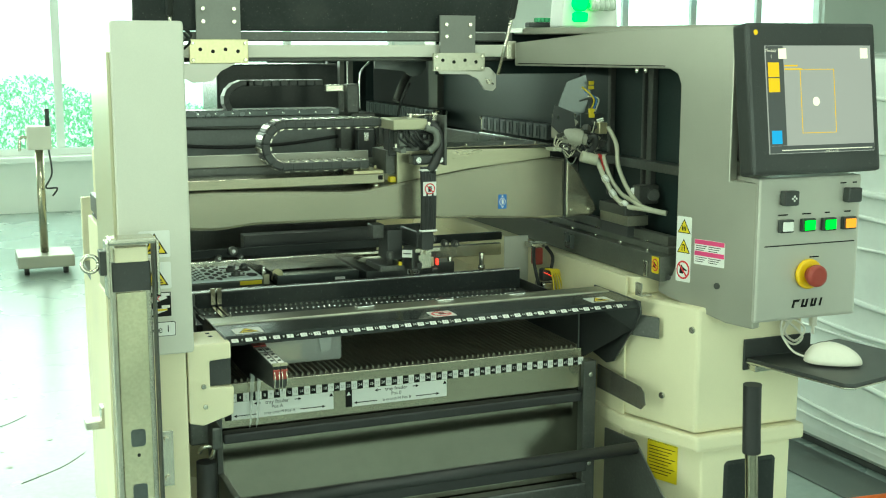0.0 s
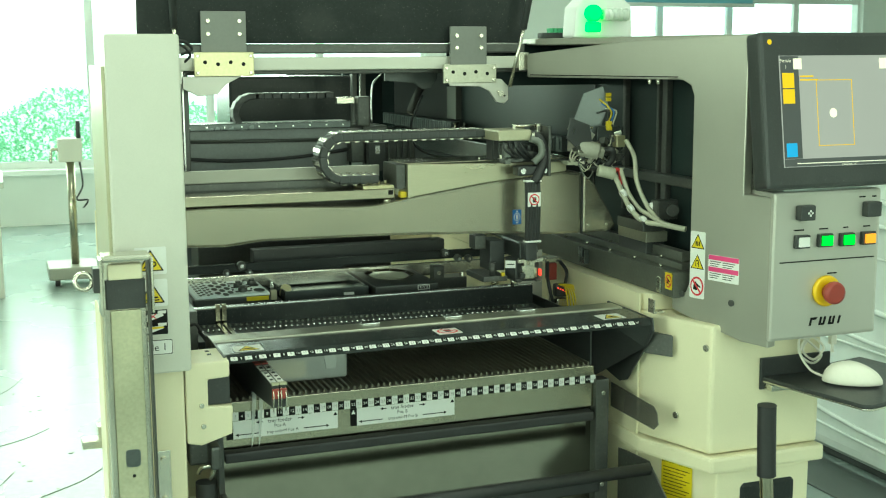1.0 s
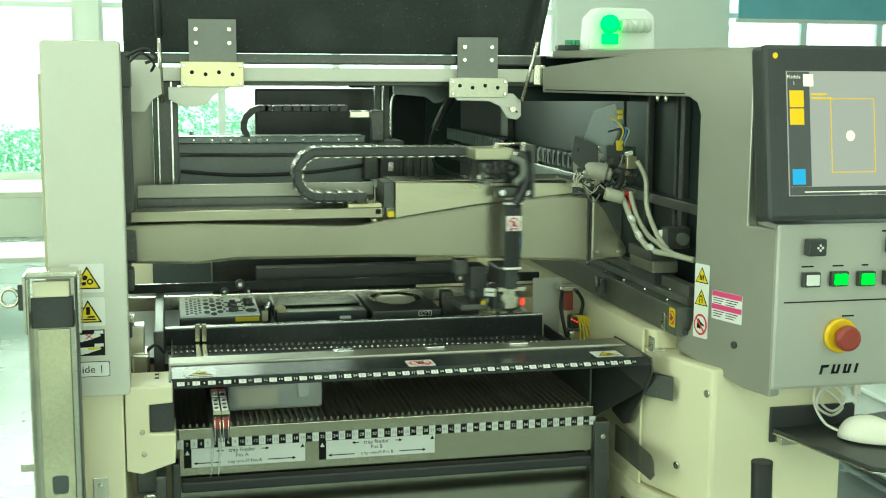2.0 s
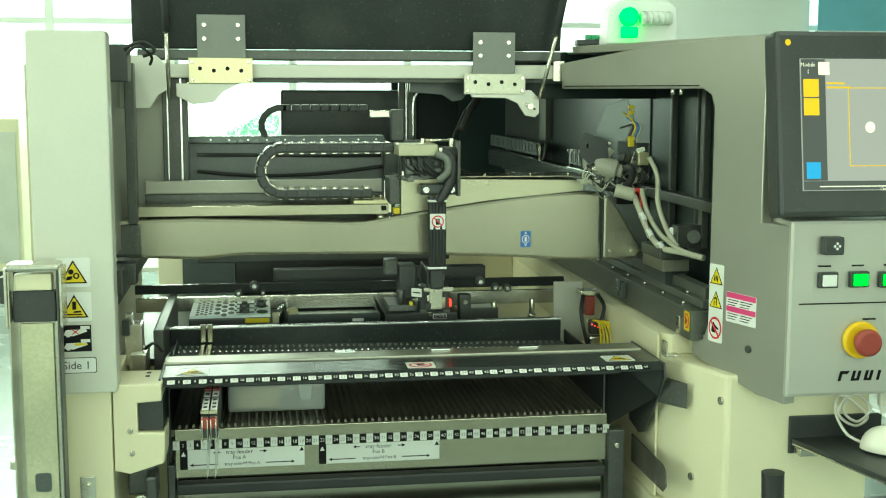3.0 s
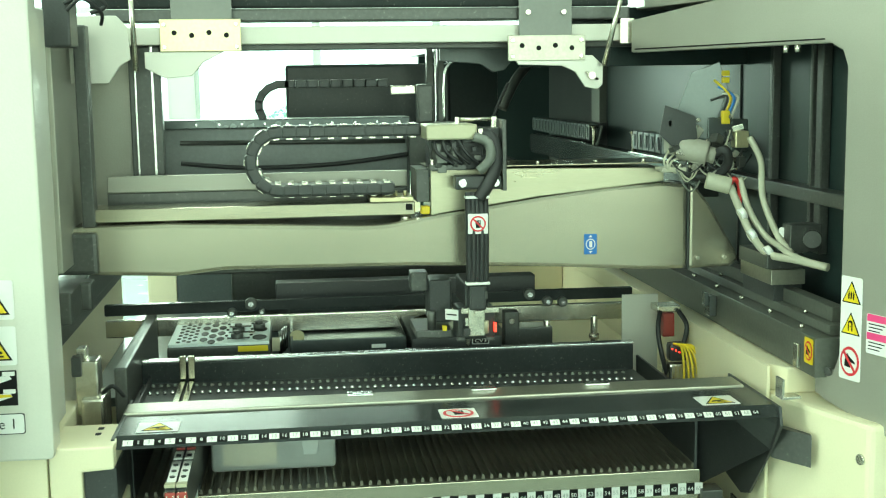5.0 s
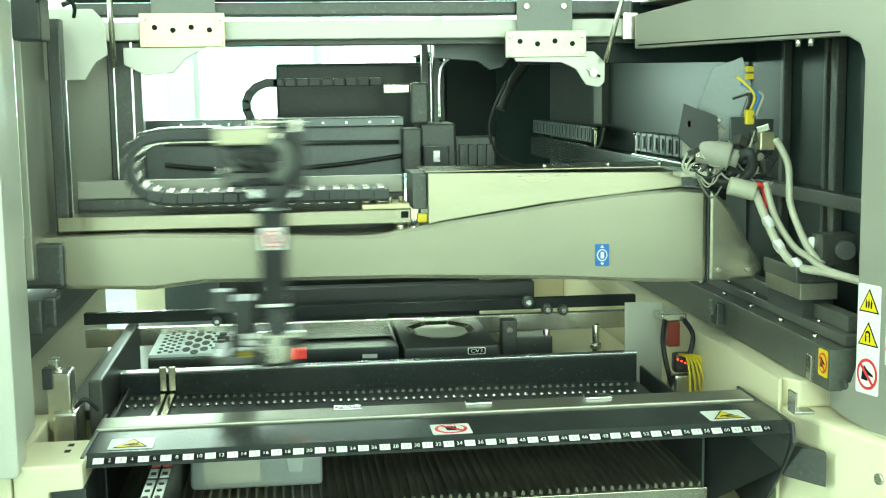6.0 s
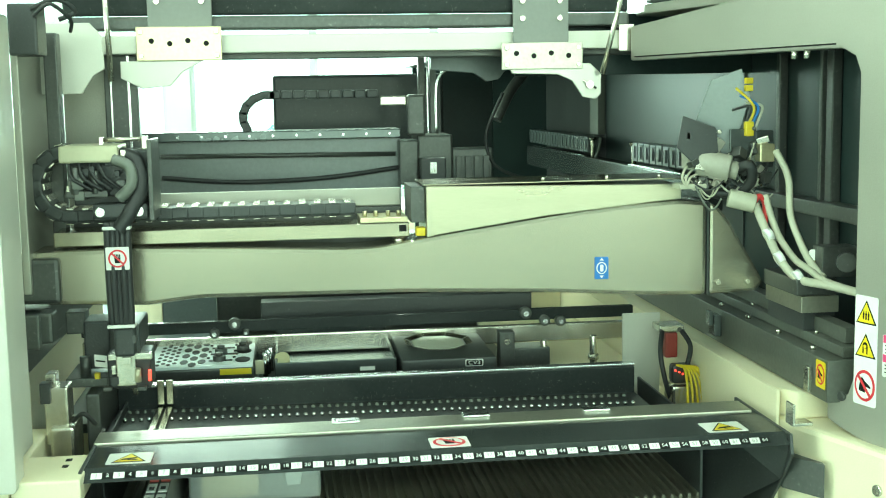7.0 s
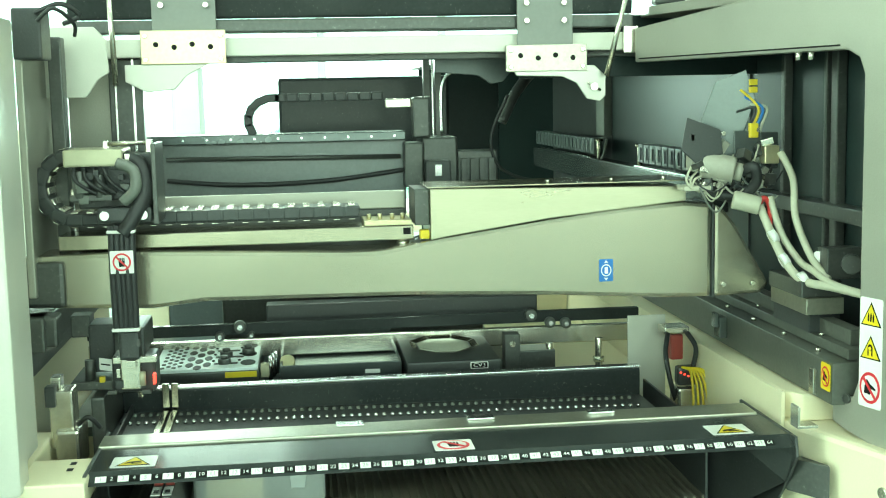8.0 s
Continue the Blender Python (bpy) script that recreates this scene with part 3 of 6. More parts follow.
    triangle_label(body, facing(-0.125, -0.1638, 1.077), 0.052, 0.046, 0.021, "press", "yellow triangle label with crushing tool")
    for k, z in enumerate((1.0375, 1.0165)):
        m = facing(-0.125, -0.1638, z)
        bm = bmesh.new()
        flat(rounded(-0.024, 0.024, -0.0105, 0.0105, 0.001), m, 0, bm, 2)
        flat([(-0.018, -0.005), (-0.004, -0.007), (0.018, 0.0), (0.016, 0.004), (-0.014, 0.003)], m, 0.0004, bm, 0)
        flat(ngon(-0.011, -0.004, 0.0045, 12), m, 0.0006, bm, 0)
        flat([(0.008, 0.004), (0.022, 0.004), (0.022, 0.009), (0.008, 0.009)], m, 0.0004, bm, 0)
        if k == 0:
            for s in (1, -1):
                flat([(-0.005, -0.004 * s - 0.001), (0.005, 0.004 * s - 0.001), (0.005, 0.004 * s + 0.001), (-0.005, -0.004 * s + 0.001)], m, 0.0010 + 0.0002 * s, bm, 3)
        else:
            flat([(-0.002, -0.001), (0.018, 0.000), (0.016, 0.003), (-0.002, 0.003)], m, 0.0008, bm, 1)
        part("picture_label", bm, INKS, body, "small black pictogram of a feeder lever")
    m = facing(-0.1265, -0.1638, 0.984)
    bm = bmesh.new()
    flat(rounded(-0.032, 0.032, -0.0125, 0.0125, 0.003), m, 0, bm, 2)
    flat(rounded(-0.031, 0.031, -0.0115, 0.0115, 0.003), m, 0.0004, bm, 0)
    letters("Side 1", m @ pose(0.002, -0.0005, 0.0009), 0.0175, bm, 2)
    part("side_label", bm, INKS, body, "white plate lettered Side 1")
    # screwed bracket plate on the white base
    bm = box(-0.128, -0.104, -0.153, -0.1505, 0.70, 0.80, 0.0008)
    part("bracket_plate", bm, GALV, body)
    for z in (0.715, 0.785):
        part("bolt_head", cyl((-0.116, -0.153, z), (-0.116, -0.158, z), 0.005, 12, bev=0.001), GALV, body)
    # yellow notice on the lower flank
    d2 = Vector((0.935 - 0.862, -0.232 + 0.05, 0)).normalized()
    ang = math.degrees(math.atan2(d2.y, d2.x))
    m = facing(0.899, -0.144, 0.612, ang) @ pose(0, 0, 0.002)
    bm = bmesh.new()
    flat(rounded(-0.038, 0.038, -0.045, 0.045, 0.001), m, 0, bm, 1)
    letters("EXPORT NOTICE", m @ pose(0, 0.037, 0.0006), 0.0095, bm, 2)
    for k in range(9):
        flat([(-0.033, 0.024 - k * 0.007), (0.032 - 0.008 * (k % 3), 0.024 - k * 0.007), (0.032 - 0.008 * (k % 3), 0.0255 - k * 0.007), (-0.033, 0.0255 - k * 0.007)], m, 0.0004, bm, 2)
    part("notice_label", bm, INKS, body, "yellow export notice label")
    m = facing(1.0, -0.2352, 0.475)
    bm = bmesh.new()
    flat(ngon(0, 0, 0.022), m, 0, bm, 1)
    flat(ngon(0, 0, 0.010), m, 0.0004, bm, 2)
    part("round_label", bm, INKS, body, "round yellow label")
    # cross beam of the opening
    bm = box(-0.04, 0.765, 0.335, 0.365, 1.435, 1.462, 0.002)
    part("front_beam", bm, POST_PAINT, body)
    bm = box(-0.03, 0.79, 0.366, 0.38, 1.426, 1.440, 0.002)
    part("rear_beam", bm, DARK_METAL, body)
    part("beam_bracket", box(0.752, 0.775, 0.322, 0.334, 1.430, 1.470, 0.001), GALV, body)
    bm = prism([(-0.100, 1.475), (-0.022, 1.475), (-0.006, 1.458), (-0.004, 1.412), (-0.020, 1.402), (-0.036, 1.378), (-0.094, 1.378)], "y", 0.24, 0.246, 0.001)
    part("gusset_plate", bm, POST_PAINT, body)
    part("corner_block", box(-0.090, -0.055, 0.05, 0.11, 1.425, 1.488, 0.003), BLACK_PLASTIC, body)
    bm = tube([(-0.06, 0.04, 1.48), (-0.03, 0.05, 1.492), (-0.01, 0.06, 1.478), (-0.03, 0.06, 1.468)], 0.003)
    tube([(-0.055, 0.03, 1.47), (-0.035, 0.03, 1.485), (-0.015, 0.05, 1.468), (-0.02, 0.08, 1.455)], 0.0025, bm=bm)
    part("cable_loop", bm, RUBBER, body)
    bm = prism([(0.475, 1.44), (0.60, 1.44), (0.60, 1.41), (0.585, 1.392), (0.565, 1.388), (0.545, 1.402), (0.475, 1.408)], "y", 0.44, 0.446, 0.001)
    part("dark_gusset", bm, DARK_PANEL, body)
    for x, y in ((0.488, 0.75), (0.508, 0.74)):
        part("upright_profile", box(x, x + 0.012, y, y + 0.02, 1.1, 1.44, 0.001), DARK_METAL, body)
    part("bright_edge", box(0.5015, 0.5045, 0.735, 0.74, 1.2, 1.44, 0.0005), ALU, body)
    # back cross panels under the rear beam: dark cabinet of the rear lane
    part("rear_cabinet", box(0.218, 0.56, 0.95, 1.15, 1.20, 1.412, 0.006), BLACK_GLOSS, body, "dark glossy rear hood")
    part("rear_lower_panel", box(-0.11, -0.045, 1.22, 1.24, 0.55, 1.05, 0.002), WHITE_PAINT, body)
    part("rear_dark_panel", box(-0.0448, 0.60, 1.222, 1.24, 0.55, 1.05, 0.002), DARK_PANEL, body, "dark rear panel")
    part("rear_lower_panel", box(0.6002, 0.86, 1.22, 1.24, 0.55, 1.05, 0.002), WHITE_PAINT, body)
    part("under_frame", box(-0.112, 0.853, 0.42, 1.20, 0.0, 0.859, 0.004), WHITE_PAINT, body)
    part("outer_side_wall", box(1.19, 1.205, -0.045, 1.97, 0.70, 1.484, 0.003), GREY_PAINT, body)
    part("rear_block", box(0.10, 0.60, 0.80, 0.92, 0.90, 1.10, 0.006), DARK_METAL, body)
    part("rear_drum", cyl((0.12, 0.76, 1.055), (0.36, 0.76, 1.05), 0.030, 24), CAST, body)
    for k in range(5):
        part("rear_fitting", box(0.40 + 0.04 * k, 0.425 + 0.04 * k, 0.77, 0.799, 1.03 + 0.008 * (k % 3), 1.075, 0.002), GALV if k % 2 else BLACK_PLASTIC, body)
    for k in range(4):
        part("rear_fitting", box(-0.02 + 0.022 * k, -0.008 + 0.022 * k, 0.78, 0.80, 1.02, 1.09, 0.001), GALV if k % 2 else STEEL, body)
    part("inner_floor", box(-0.117, 0.64, 0.37, 1.215, 0.86, 0.875, 0.001), DARK_PANEL, body)
    part("inner_floor", box(0.6402, 0.856, 0.37, 1.215, 0.86, 0.875, 0.001), WHITE_PAINT, body, "cream floor panel inside")
    return body


def build_console():
    con = thing("control_console", (1.08, -0.3, 0.93), "silver operator console with lit push buttons and stop button", "control panel")
    bm = prism([(0.967, -0.338), (1.207, -0.338), (1.207, -0.05), (0.99, -0.05)], "z", 0.936, 1.214, 0.006)
    part("panel_box", bm, PANEL_PAINT, con)
    part("panel_seam", box(0.985, 1.196, -0.3395, -0.338, 1.083, 1.085, 0), STICKER_BLACK, con)
    Y = -0.3385
    for x, z, mt, lab in ((1.028, 1.122, STICKER_WHITE, "pale square push button"), (1.079, 1.122, GLOW_GREEN, "lit green push button"), (1.128, 1.121, GLOW_GREEN, "lit green push button"), (1.176, 1.121, GLOW_ORANGE, "lit orange push button")):
        b = part("button_frame", box(x - 0.0155, x + 0.0155, Y - 0.010, Y, z - 0.0125, z + 0.0125, 0.002), BLACK_PLASTIC, con)
        part("button", box(x - 0.0115, x + 0.0115, Y - 0.0145, Y - 0.0105, z - 0.009, z + 0.009, 0.0015), mt, b, lab)
    for x in (1.033, 1.181):
        b = part("switch_block", box(x - 0.018, x + 0.014, Y - 0.018, Y, 1.162, 1.190, 0.003), BLACK_PLASTIC, con)
        bm = bmesh.new()
        m = facing(x + 0.002, Y - 0.0184, 1.176)
        for a in range(4):
            flat(ngon(0.004 * math.cos(a * 1.571), 0.004 * math.sin(a * 1.571), 0.0022, 10), m, 0, bm, 0)
        if x < 1.1:
            part("switch_mark", bm, STICKER_WHITE, b)
        else:
            bm.free()
    # small unreadable captions over the buttons
    for x, z, w in ((1.024, 1.143, 0.022), (1.079, 1.143, 0.020), (1.128, 1.143, 0.012), (1.176, 1.143, 0.016), (1.163, 1.199, 0.014), (1.19, 1.199, 0.010), (1.102, 1.058, 0.022)):
        part("caption", box(x - w / 2, x + w / 2, Y - 0.0004, Y + 0.0002, z - 0.0013, z + 0.0013, 0), STICKER_BLACK, con)
    stop = part("stop_collar", cyl((1.087, Y, 1.026), (1.087, Y - 0.010, 1.026), 0.0295, 32, bev=0.004), YELLOW_PLASTIC, con, "yellow collar")
    bm = cyl((1.087, Y - 0.010, 1.026), (1.087, Y - 0.022, 1.026), 0.014, 24)
    cyl((1.087, Y - 0.020, 1.026), (1.087, Y - 0.036, 1.026), 0.0215, 32, bm, bev=0.006)
    part("stop_button", bm, RED_PLASTIC, stop, "red mushroom stop button")
    # maker's mark as plain slanted bars
    for k, (x, w) in enumerate(((1.062, 0.016), (1.084, 0.017), (1.105, 0.016), (1.121, 0.006))):
        m = facing(x, Y, 0.968)
        bm = bmesh.new()
        s = 0.004
        if k == 0:
            flat([(-w / 2, -0.008), (-w / 2 + 0.005, -0.008), (-w / 2 + 0.009, 0.008), (-w / 2 + s, 0.008)], m, 0, bm, 0)
            flat([(-w / 2 + 0.006, 0.003), (w / 2, 0.003), (w / 2 + s, 0.008), (-w / 2 + 0.008, 0.008)], m, 0.0001, bm, 0)
        else:
            flat([(-w / 2, -0.008), (-w / 2 + 0.005, -0.008), (-w / 2 + 0.009, 0.008), (-w / 2 + s, 0.008)], m, 0, bm, 0)
            if w > 0.01:
                flat([(-w / 2, -0.008), (w / 2 - s, -0.008), (w / 2 - s + 0.001, -0.004), (-w / 2 + 0.001, -0.004)], m, 0.0001, bm, 0)
                flat([(w / 2 - 0.008, -0.008), (w / 2 - 0.003, -0.008), (w / 2 + 0.001, 0.008), (w / 2 - 0.004, 0.008)], m, 0.0002, bm, 0)
        part("logo_bar", bm, STICKER_BLACK, con)
    return con


def build_monitor():
    mon = thing("monitor", (1.07, -0.34, 1.22), "black framed touch screen monitor, switched on", "monitor")
    T = pose(1.090, -0.354, 1.222, -8.5, 0, 0) @ Matrix.Diagonal((0.99, 1, 1.085, 1))

    def place(bm):
        bm.transform(T)
        return bm
    bm = box(-0.150, 0.150, 0.0, 0.045, 0.0, 0.262, 0.007)
    box(-0.12, 0.12, 0.045, 0.10, 0.03, 0.22, 0.006, bm)
    part("housing", place(bm), BLACK_PLASTIC, mon)
    scr = part("screen", place(box(-0.112, 0.135, -0.0022, 0.003, 0.036, 0.222, 0.0006)), SCREEN, mon, "lit grey touch screen")
    part("screen_band", place(box(-0.111, -0.072, -0.0028, -0.0022, 0.050, 0.221, 0)), SCREEN_DARK, scr)
    part("screen_band", place(box(-0.111, 0.134, -0.0028, -0.0022, 0.037, 0.0495, 0)), SCREEN_DARK, scr)
    part("screen_tile", place(box(-0.108, -0.083, -0.0034, -0.0028, 0.168, 0.193, 0)), SCREEN_YELLOW, scr)
    part("screen_tile", place(box(-0.108, -0.083, -0.0034, -0.0028, 0.142, 0.166, 0)), SCREEN_YELLOW, scr)
    part("screen_tile", place(box(-0.106, -0.083, -0.0034, -0.0028, 0.053, 0.076, 0)), SCREEN_BLUE, scr)
    for x in (-0.075, 0.117):
        part("screen_tile", place(box(x - 0.008, x + 0.010, -0.0034, -0.0028, 0.199, 0.217, 0)), SCREEN_WHITE, scr)
    bm = bmesh.new()
    for x0, x1, z0, z1 in ((-0.035, 0.045, 0.070, 0.0712), (-0.035, 0.045, 0.180, 0.1812), (-0.035, -0.0338, 0.070, 0.181), (0.0438, 0.045, 0.070, 0.181)):
        box(x0, x1, -0.0030, -0.0024, z0, z1, 0, bm)
    for k in range(2):
        box(-0.07, -0.04 + 0.01 * k, -0.0030, -0.0024, 0.186 - k * 0.006, 0.1885 - k * 0.006, 0, bm)
    part("screen_marks", place(bm), SCREEN_YELLOW, scr)
    part("screen_bar", place(box(-0.085, 0.128, -0.0034, -0.0029, 0.041, 0.0425, 0)), SCREEN_WHITE, scr)
    bm = letters("Module", T @ facing(-0.1, -0.0036, 0.213), 0.008)
    letters("1", T @ facing(-0.1, -0.0036, 0.203), 0.009, bm)
    letters("L3x2-test 1 0", T @ facing(0.03, -0.0036, 0.0375), 0.006, bm)
    part("screen_text", bm, SCREEN_WHITE, scr)
    part("camera_dot", place(prism(ngon(0, 0.125, 0.008, 20), "y", -0.0032, -0.0026, 0)), SCREEN_WHITE, scr)
    bm = prism(ngon(-0.13, 0.245, 0.0045, 16), "y", -0.0010, 0.002, 0)
    part("status_dot", place(bm), SCREEN_YELLOW, mon, "small yellow dot")
    return mon


# ---- feeder trolley docked in the front ----
P = 0.012


def build_trolley():
    tr = thing("feeder_trolley", (0.4, 0.0, 0.0), "black feeder trolley with numbered slots, mostly empty", "feeder trolley")
    part("cover_lip", box(0.0, 0.842, -0.1115, -0.018, 0.9425, 0.948, 0.001), BLACK_GLOSS, tr, "glossy black cover lip")
    part("under_cover", box(0.006, 0.826, -0.02, 0.085, 0.906, 0.9205, 0.002), BLACK_PLASTIC, tr)
    bm = box(-0.004, 0.838, -0.016, 0.035, 0.938, 0.951, 0.002)
    box(0.0, 0.838, 0.0355, 0.075, 0.921, 0.936, 0.002, bm)
    part("top_rail", bm, RAIL_ZINC, tr, "zinc plated rail")
    for x in (0.29, 0.46, 0.62):
        part("rail_clip", box(x, x + 0.035, 0.014, 0.034, 0.951, 0.954, 0.001), ALU, tr)
    left = [(-0.128, 0.949), (0.06, 0.949), (0.06, 0.50), (0.0, 0.50), (-0.002, 0.79), (-0.05, 0.80), (-0.105, 0.86), (-0.130, 0.925)]
    part("side_plate", prism(left, "x", -0.004, 0.0, 0.001), DARK_METAL, tr)
    right = [(-0.128, 0.949), (0.06, 0.949), (0.06, 0.80), (0.0, 0.79), (-0.03, 0.80), (-0.105, 0.885), (-0.134, 0.925)]
    part("side_plate", prism(right, "x", 0.842, 0.846, 0.001), BLACK_PLASTIC, tr)
    part("inner_side", box(0.0005, 0.0035, 0.004, 0.36, 0.755, 0.936, 0.001), BLACK_PLASTIC, tr)
    part("lip_nose", prism([(-0.131, 0.9365), (-0.112, 0.9482), (-0.112, 0.9365)], "x", 0.0, 0.842, 0.0), BLACK_GLOSS, tr)
    part("inner_side", box(0.775, 0.779, 0.004, 0.30, 0.755, 0.926, 0.001), BLACK_PLASTIC, tr)
    bm = bmesh.new()
    bm.faces.new([bm.verts.new(c) for c in ((0.779, 0.02, 0.795), (0.841, -0.105, 0.885), (0.841, -0.126, 0.925), (0.841, -0.126, 0.942), (0.779, 0.02, 0.942))])
    bmesh.ops.solidify(bm, geom=bm.faces[:], thickness=0.002)
    part("side_web", bm, BLACK_PLASTIC, tr)
    bm = prism([(0.846, -0.10), (0.878, -0.150), (0.880, -0.140), (0.846, -0.06)], "z", 0.872, 0.915, 0.001)
    part("ear_plate", bm, DARK_METAL, tr)
    part("bed", box(0.004, 0.775, 0.004, 0.36, 0.815, 0.828, 0.001), BED_BROWN, tr, "dark brown slotted feeder bed")
    part("bed_back", box(0.004, 0.775, 0.345, 0.36, 0.828, 0.925, 0.001), BLACK_PLASTIC, tr)
    # slot ridges
    rid = bpy.data.meshes.new("ridge")
    bm = prism([(-0.0026, 0), (0.0026, 0), (0.0014, 0.0065), (-0.0014, 0.0065)], "y", 0.008, 0.343, 0.0)
    bm.to_mesh(rid)
    bm.free()
    rid.materials.append(BED_BROWN)
    for n in range(1, 65):
        ob = new("ridge", rid)
        ob.parent = tr
        ob.location = Vector(((n + 0.5) * P - 0.4, 0, 0.828))
    # front number strip
    part("front_rail", box(0.010, 0.782, 0.0, 0.004, 0.742, 0.828, 0.001), STEEL, tr, "zinc plated front rail")
    tile = {}
    for key, mt in (("w", STICKER_WHITE), ("b", STICKER_BLACK)):
        me = bpy.data.meshes.new("number_tile")
        b = box(-0.0058, 0.0058, -0.0006, 0.0, -0.008, 0.008, 0)
        b.to_mesh(me)
        b.free()
        me.materials.append(mt)
        tile[key] = me
    grey_ink = mk("grey print", (0.34, 0.34, 0.33), 0.5, var=0.05, bump=0)
    for n in range(1, 66):
        ob = new("number_tile", tile["b" if n % 2 == 0 else "w"])
        ob.parent = tr
        ob.location = (n * P - 0.4, -0.0004, 0.8005)
        part("number", letters(str(n), facing(n * P, -0.0016, 0.8003), 0.0085), STICKER_WHITE if n % 2 == 0 else grey_ink, tr)
    F = -0.0006
    for a, b in ((2.6, 19.4), (22.6, 39.4)):
        part("caption_strip", box(a * P, b * P, F - 0.0004, F + 0.0003, 0.757, 0.7915, 0), STICKER_WHITE, tr, "white caption strip with arrows")
    for n in (2, 22):
        part("index_mark", box((n - 0.5) * P, (n + 0.55) * P, F - 0.0005, F + 0.0003, 0.757, 0.792, 0), STICKER_BLACK, tr)
        bm = prism([(n * P - 0.004, 0.781), (n * P + 0.004, 0.781), (n * P, 0.789)], "y", F - 0.0012, F - 0.0007, 0)
        part("index_arrow", bm, STICKER_WHITE, tr)
    for n in (19, 39):
        bm = prism([(n * P - 0.004, 0.783), (n * P + 0.004, 0.783), (n * P, 0.790)], "y", F - 0.0012, F - 0.0006, 0)
        part("index_arrow", bm, STICKER_BLACK, tr)
    for x0, txt, pos in ((2.6 * P, "A", 10.0), (22.6 * P, "B", 30.3)):
        y = F - 0.0009
        bm = letters("tray feeder", facing(pos * P, y, 0.7855), 0.0105)
        letters("Pos " + txt, facing(pos * P, y, 0.7755), 0.0095, bm)
        letters("tray unit-M Pos " + txt, facing(x0 + 7.8 * P, y, 0.7645), 0.0085, bm)
        part("caption", bm, STICKER_BLACK, tr)

        def arrow(a, b, z):
            s = 1 if b > a else -1
            bm = prism([(a, z - 0.0008), (b - s * 0.004, z - 0.0008), (b - s * 0.004, z + 0.0008), (a, z + 0.0008)], "y", y, y + 0.0003, 0)
            prism([(b - s * 0.006, z - 0.003), (b, z), (b - s * 0.006, z + 0.003)], "y", y - 0.0002, y + 0.0001, 0, bm)
            part("arrow", bm, STICKER_BLACK, tr)
        arrow(x0 + 4.3 * P, x0 + 0.3 * P, 0.7645)
        arrow(x0 + 11.2 * P, x0 + 15.4 * P, 0.7645)
        arrow((pos + 2.9) * P, (pos + 4.0) * P, 0.7855)
        arrow((pos - 2.7) * P, (pos - 3.8) * P, 0.7855)
    # number strip along the lip
    lip = {}
    for key, mt in (("w", STICKER_WHITE), ("b", STICKER_BLACK)):
        me = bpy.data.meshes.new("lip_tile")
        b = box(-0.0062, 0.0062, -0.0060, 0.0028, 0.0, 0.0005, 0)
        b.to_mesh(me)
        b.free()
        me.materials.append(mt)
        lip[key] = me
    for n in range(1, 65):
        ob = new("lip_tile", lip["w" if n % 2 else "b"])
        ob.parent = tr
        ob.location = (0.0027 + 0.01265 * n - 0.4, -0.1217, 0.9426)
        ob.rotation_euler = (radians(31.6), 0, 0)
        part("number", letters(str(n), pose(0.0027 + 0.01265 * n, -0.1240, 0.9425, 31.6, 0, 0), 0.0075), STICKER_WHITE if n % 2 == 0 else grey_ink, tr)
    for x in (0.048, 0.775):
        triangle_label(tr, pose(x, -0.080, 0.9484), 0.052, 0.044, 0.020, "pinch", "yellow triangle label on the lip")
    m = pose(0.428, -0.083, 0.9484)
    bm = bmesh.new()
    flat(rounded(-0.024, 0.024, -0.022, 0.022, 0.003), m, 0, bm, 0)
    ban_sign(bm, m, 0, 0, 0.020, 0.019)
    part("warning_label", bm, INKS, tr, "white label with red no touching sign")
    # lower front
    part("lower_plate", box(0.010, 0.790, 0.012, 0.018, 0.30, 0.742, 0.001), LOWER_STEEL, tr, "polished steel lower front plate")
    part("rubber_bar", box(0.012, 0.775, -0.018, 0.010, 0.716, 0.736, 0.004), RUBBER, tr)
    part("cross_tube", cyl((0.0, -0.13, 0.636), (0.842, -0.13, 0.640), 0.0125, 18), RUBBER, tr)
    part("tube_bracket", box(0.0, 0.012, -0.145, 0.0, 0.60, 0.66, 0.002), DARK_METAL, tr)
    part("lower_bar", box(0.012, 0.79, -0.02, 0.010, 0.560, 0.585, 0.004), RUBBER, tr)
    part("lower_bar", box(0.012, 0.79, -0.02, 0.010, 0.500, 0.535, 0.004), DARK_METAL, tr)
    part("side_post", box(0.782, 0.812, -0.012, 0.02, 0.20, 0.80, 0.002), DARK_METAL, tr)
    part("side_post", box(-0.002, 0.010, -0.016, 0.02, 0.20, 0.77, 0.002), DARK_METAL, tr)
    bm = prism([(-0.166, 0.742), (-0.160, 0.766), (-0.145, 0.775), (0.03, 0.780), (0.03, 0.728), (-0.150, 0.728)], "x", 0.838, 0.841, 0.001)
    part("guard_flap", bm, SMOKE, tr, "smoked clear acrylic guard flap")
    bm = prism([(0.0, 0.645), (-0.125, 0.655), (-0.36, 0.48), (-0.36, 0.20), (0.0, 0.20)], "x", 0.842, 0.846, 0.001)
    part("gusset_plate", bm, DARK_METAL, tr)
    for x, z in ((0.797, 0.772), (0.797, 0.575)):
        part("bolt_head", cyl((x, -0.012, z), (x, -0.017, z), 0.005, 12, bev=0.001), GALV, tr)
    # push handles
    bm = tube([(0.938, -0.40, 0.30), (0.936, -0.40, 0.55), (0.932, -0.40, 0.66), (0.928, -0.40, 0.71)], 0.012, 14)
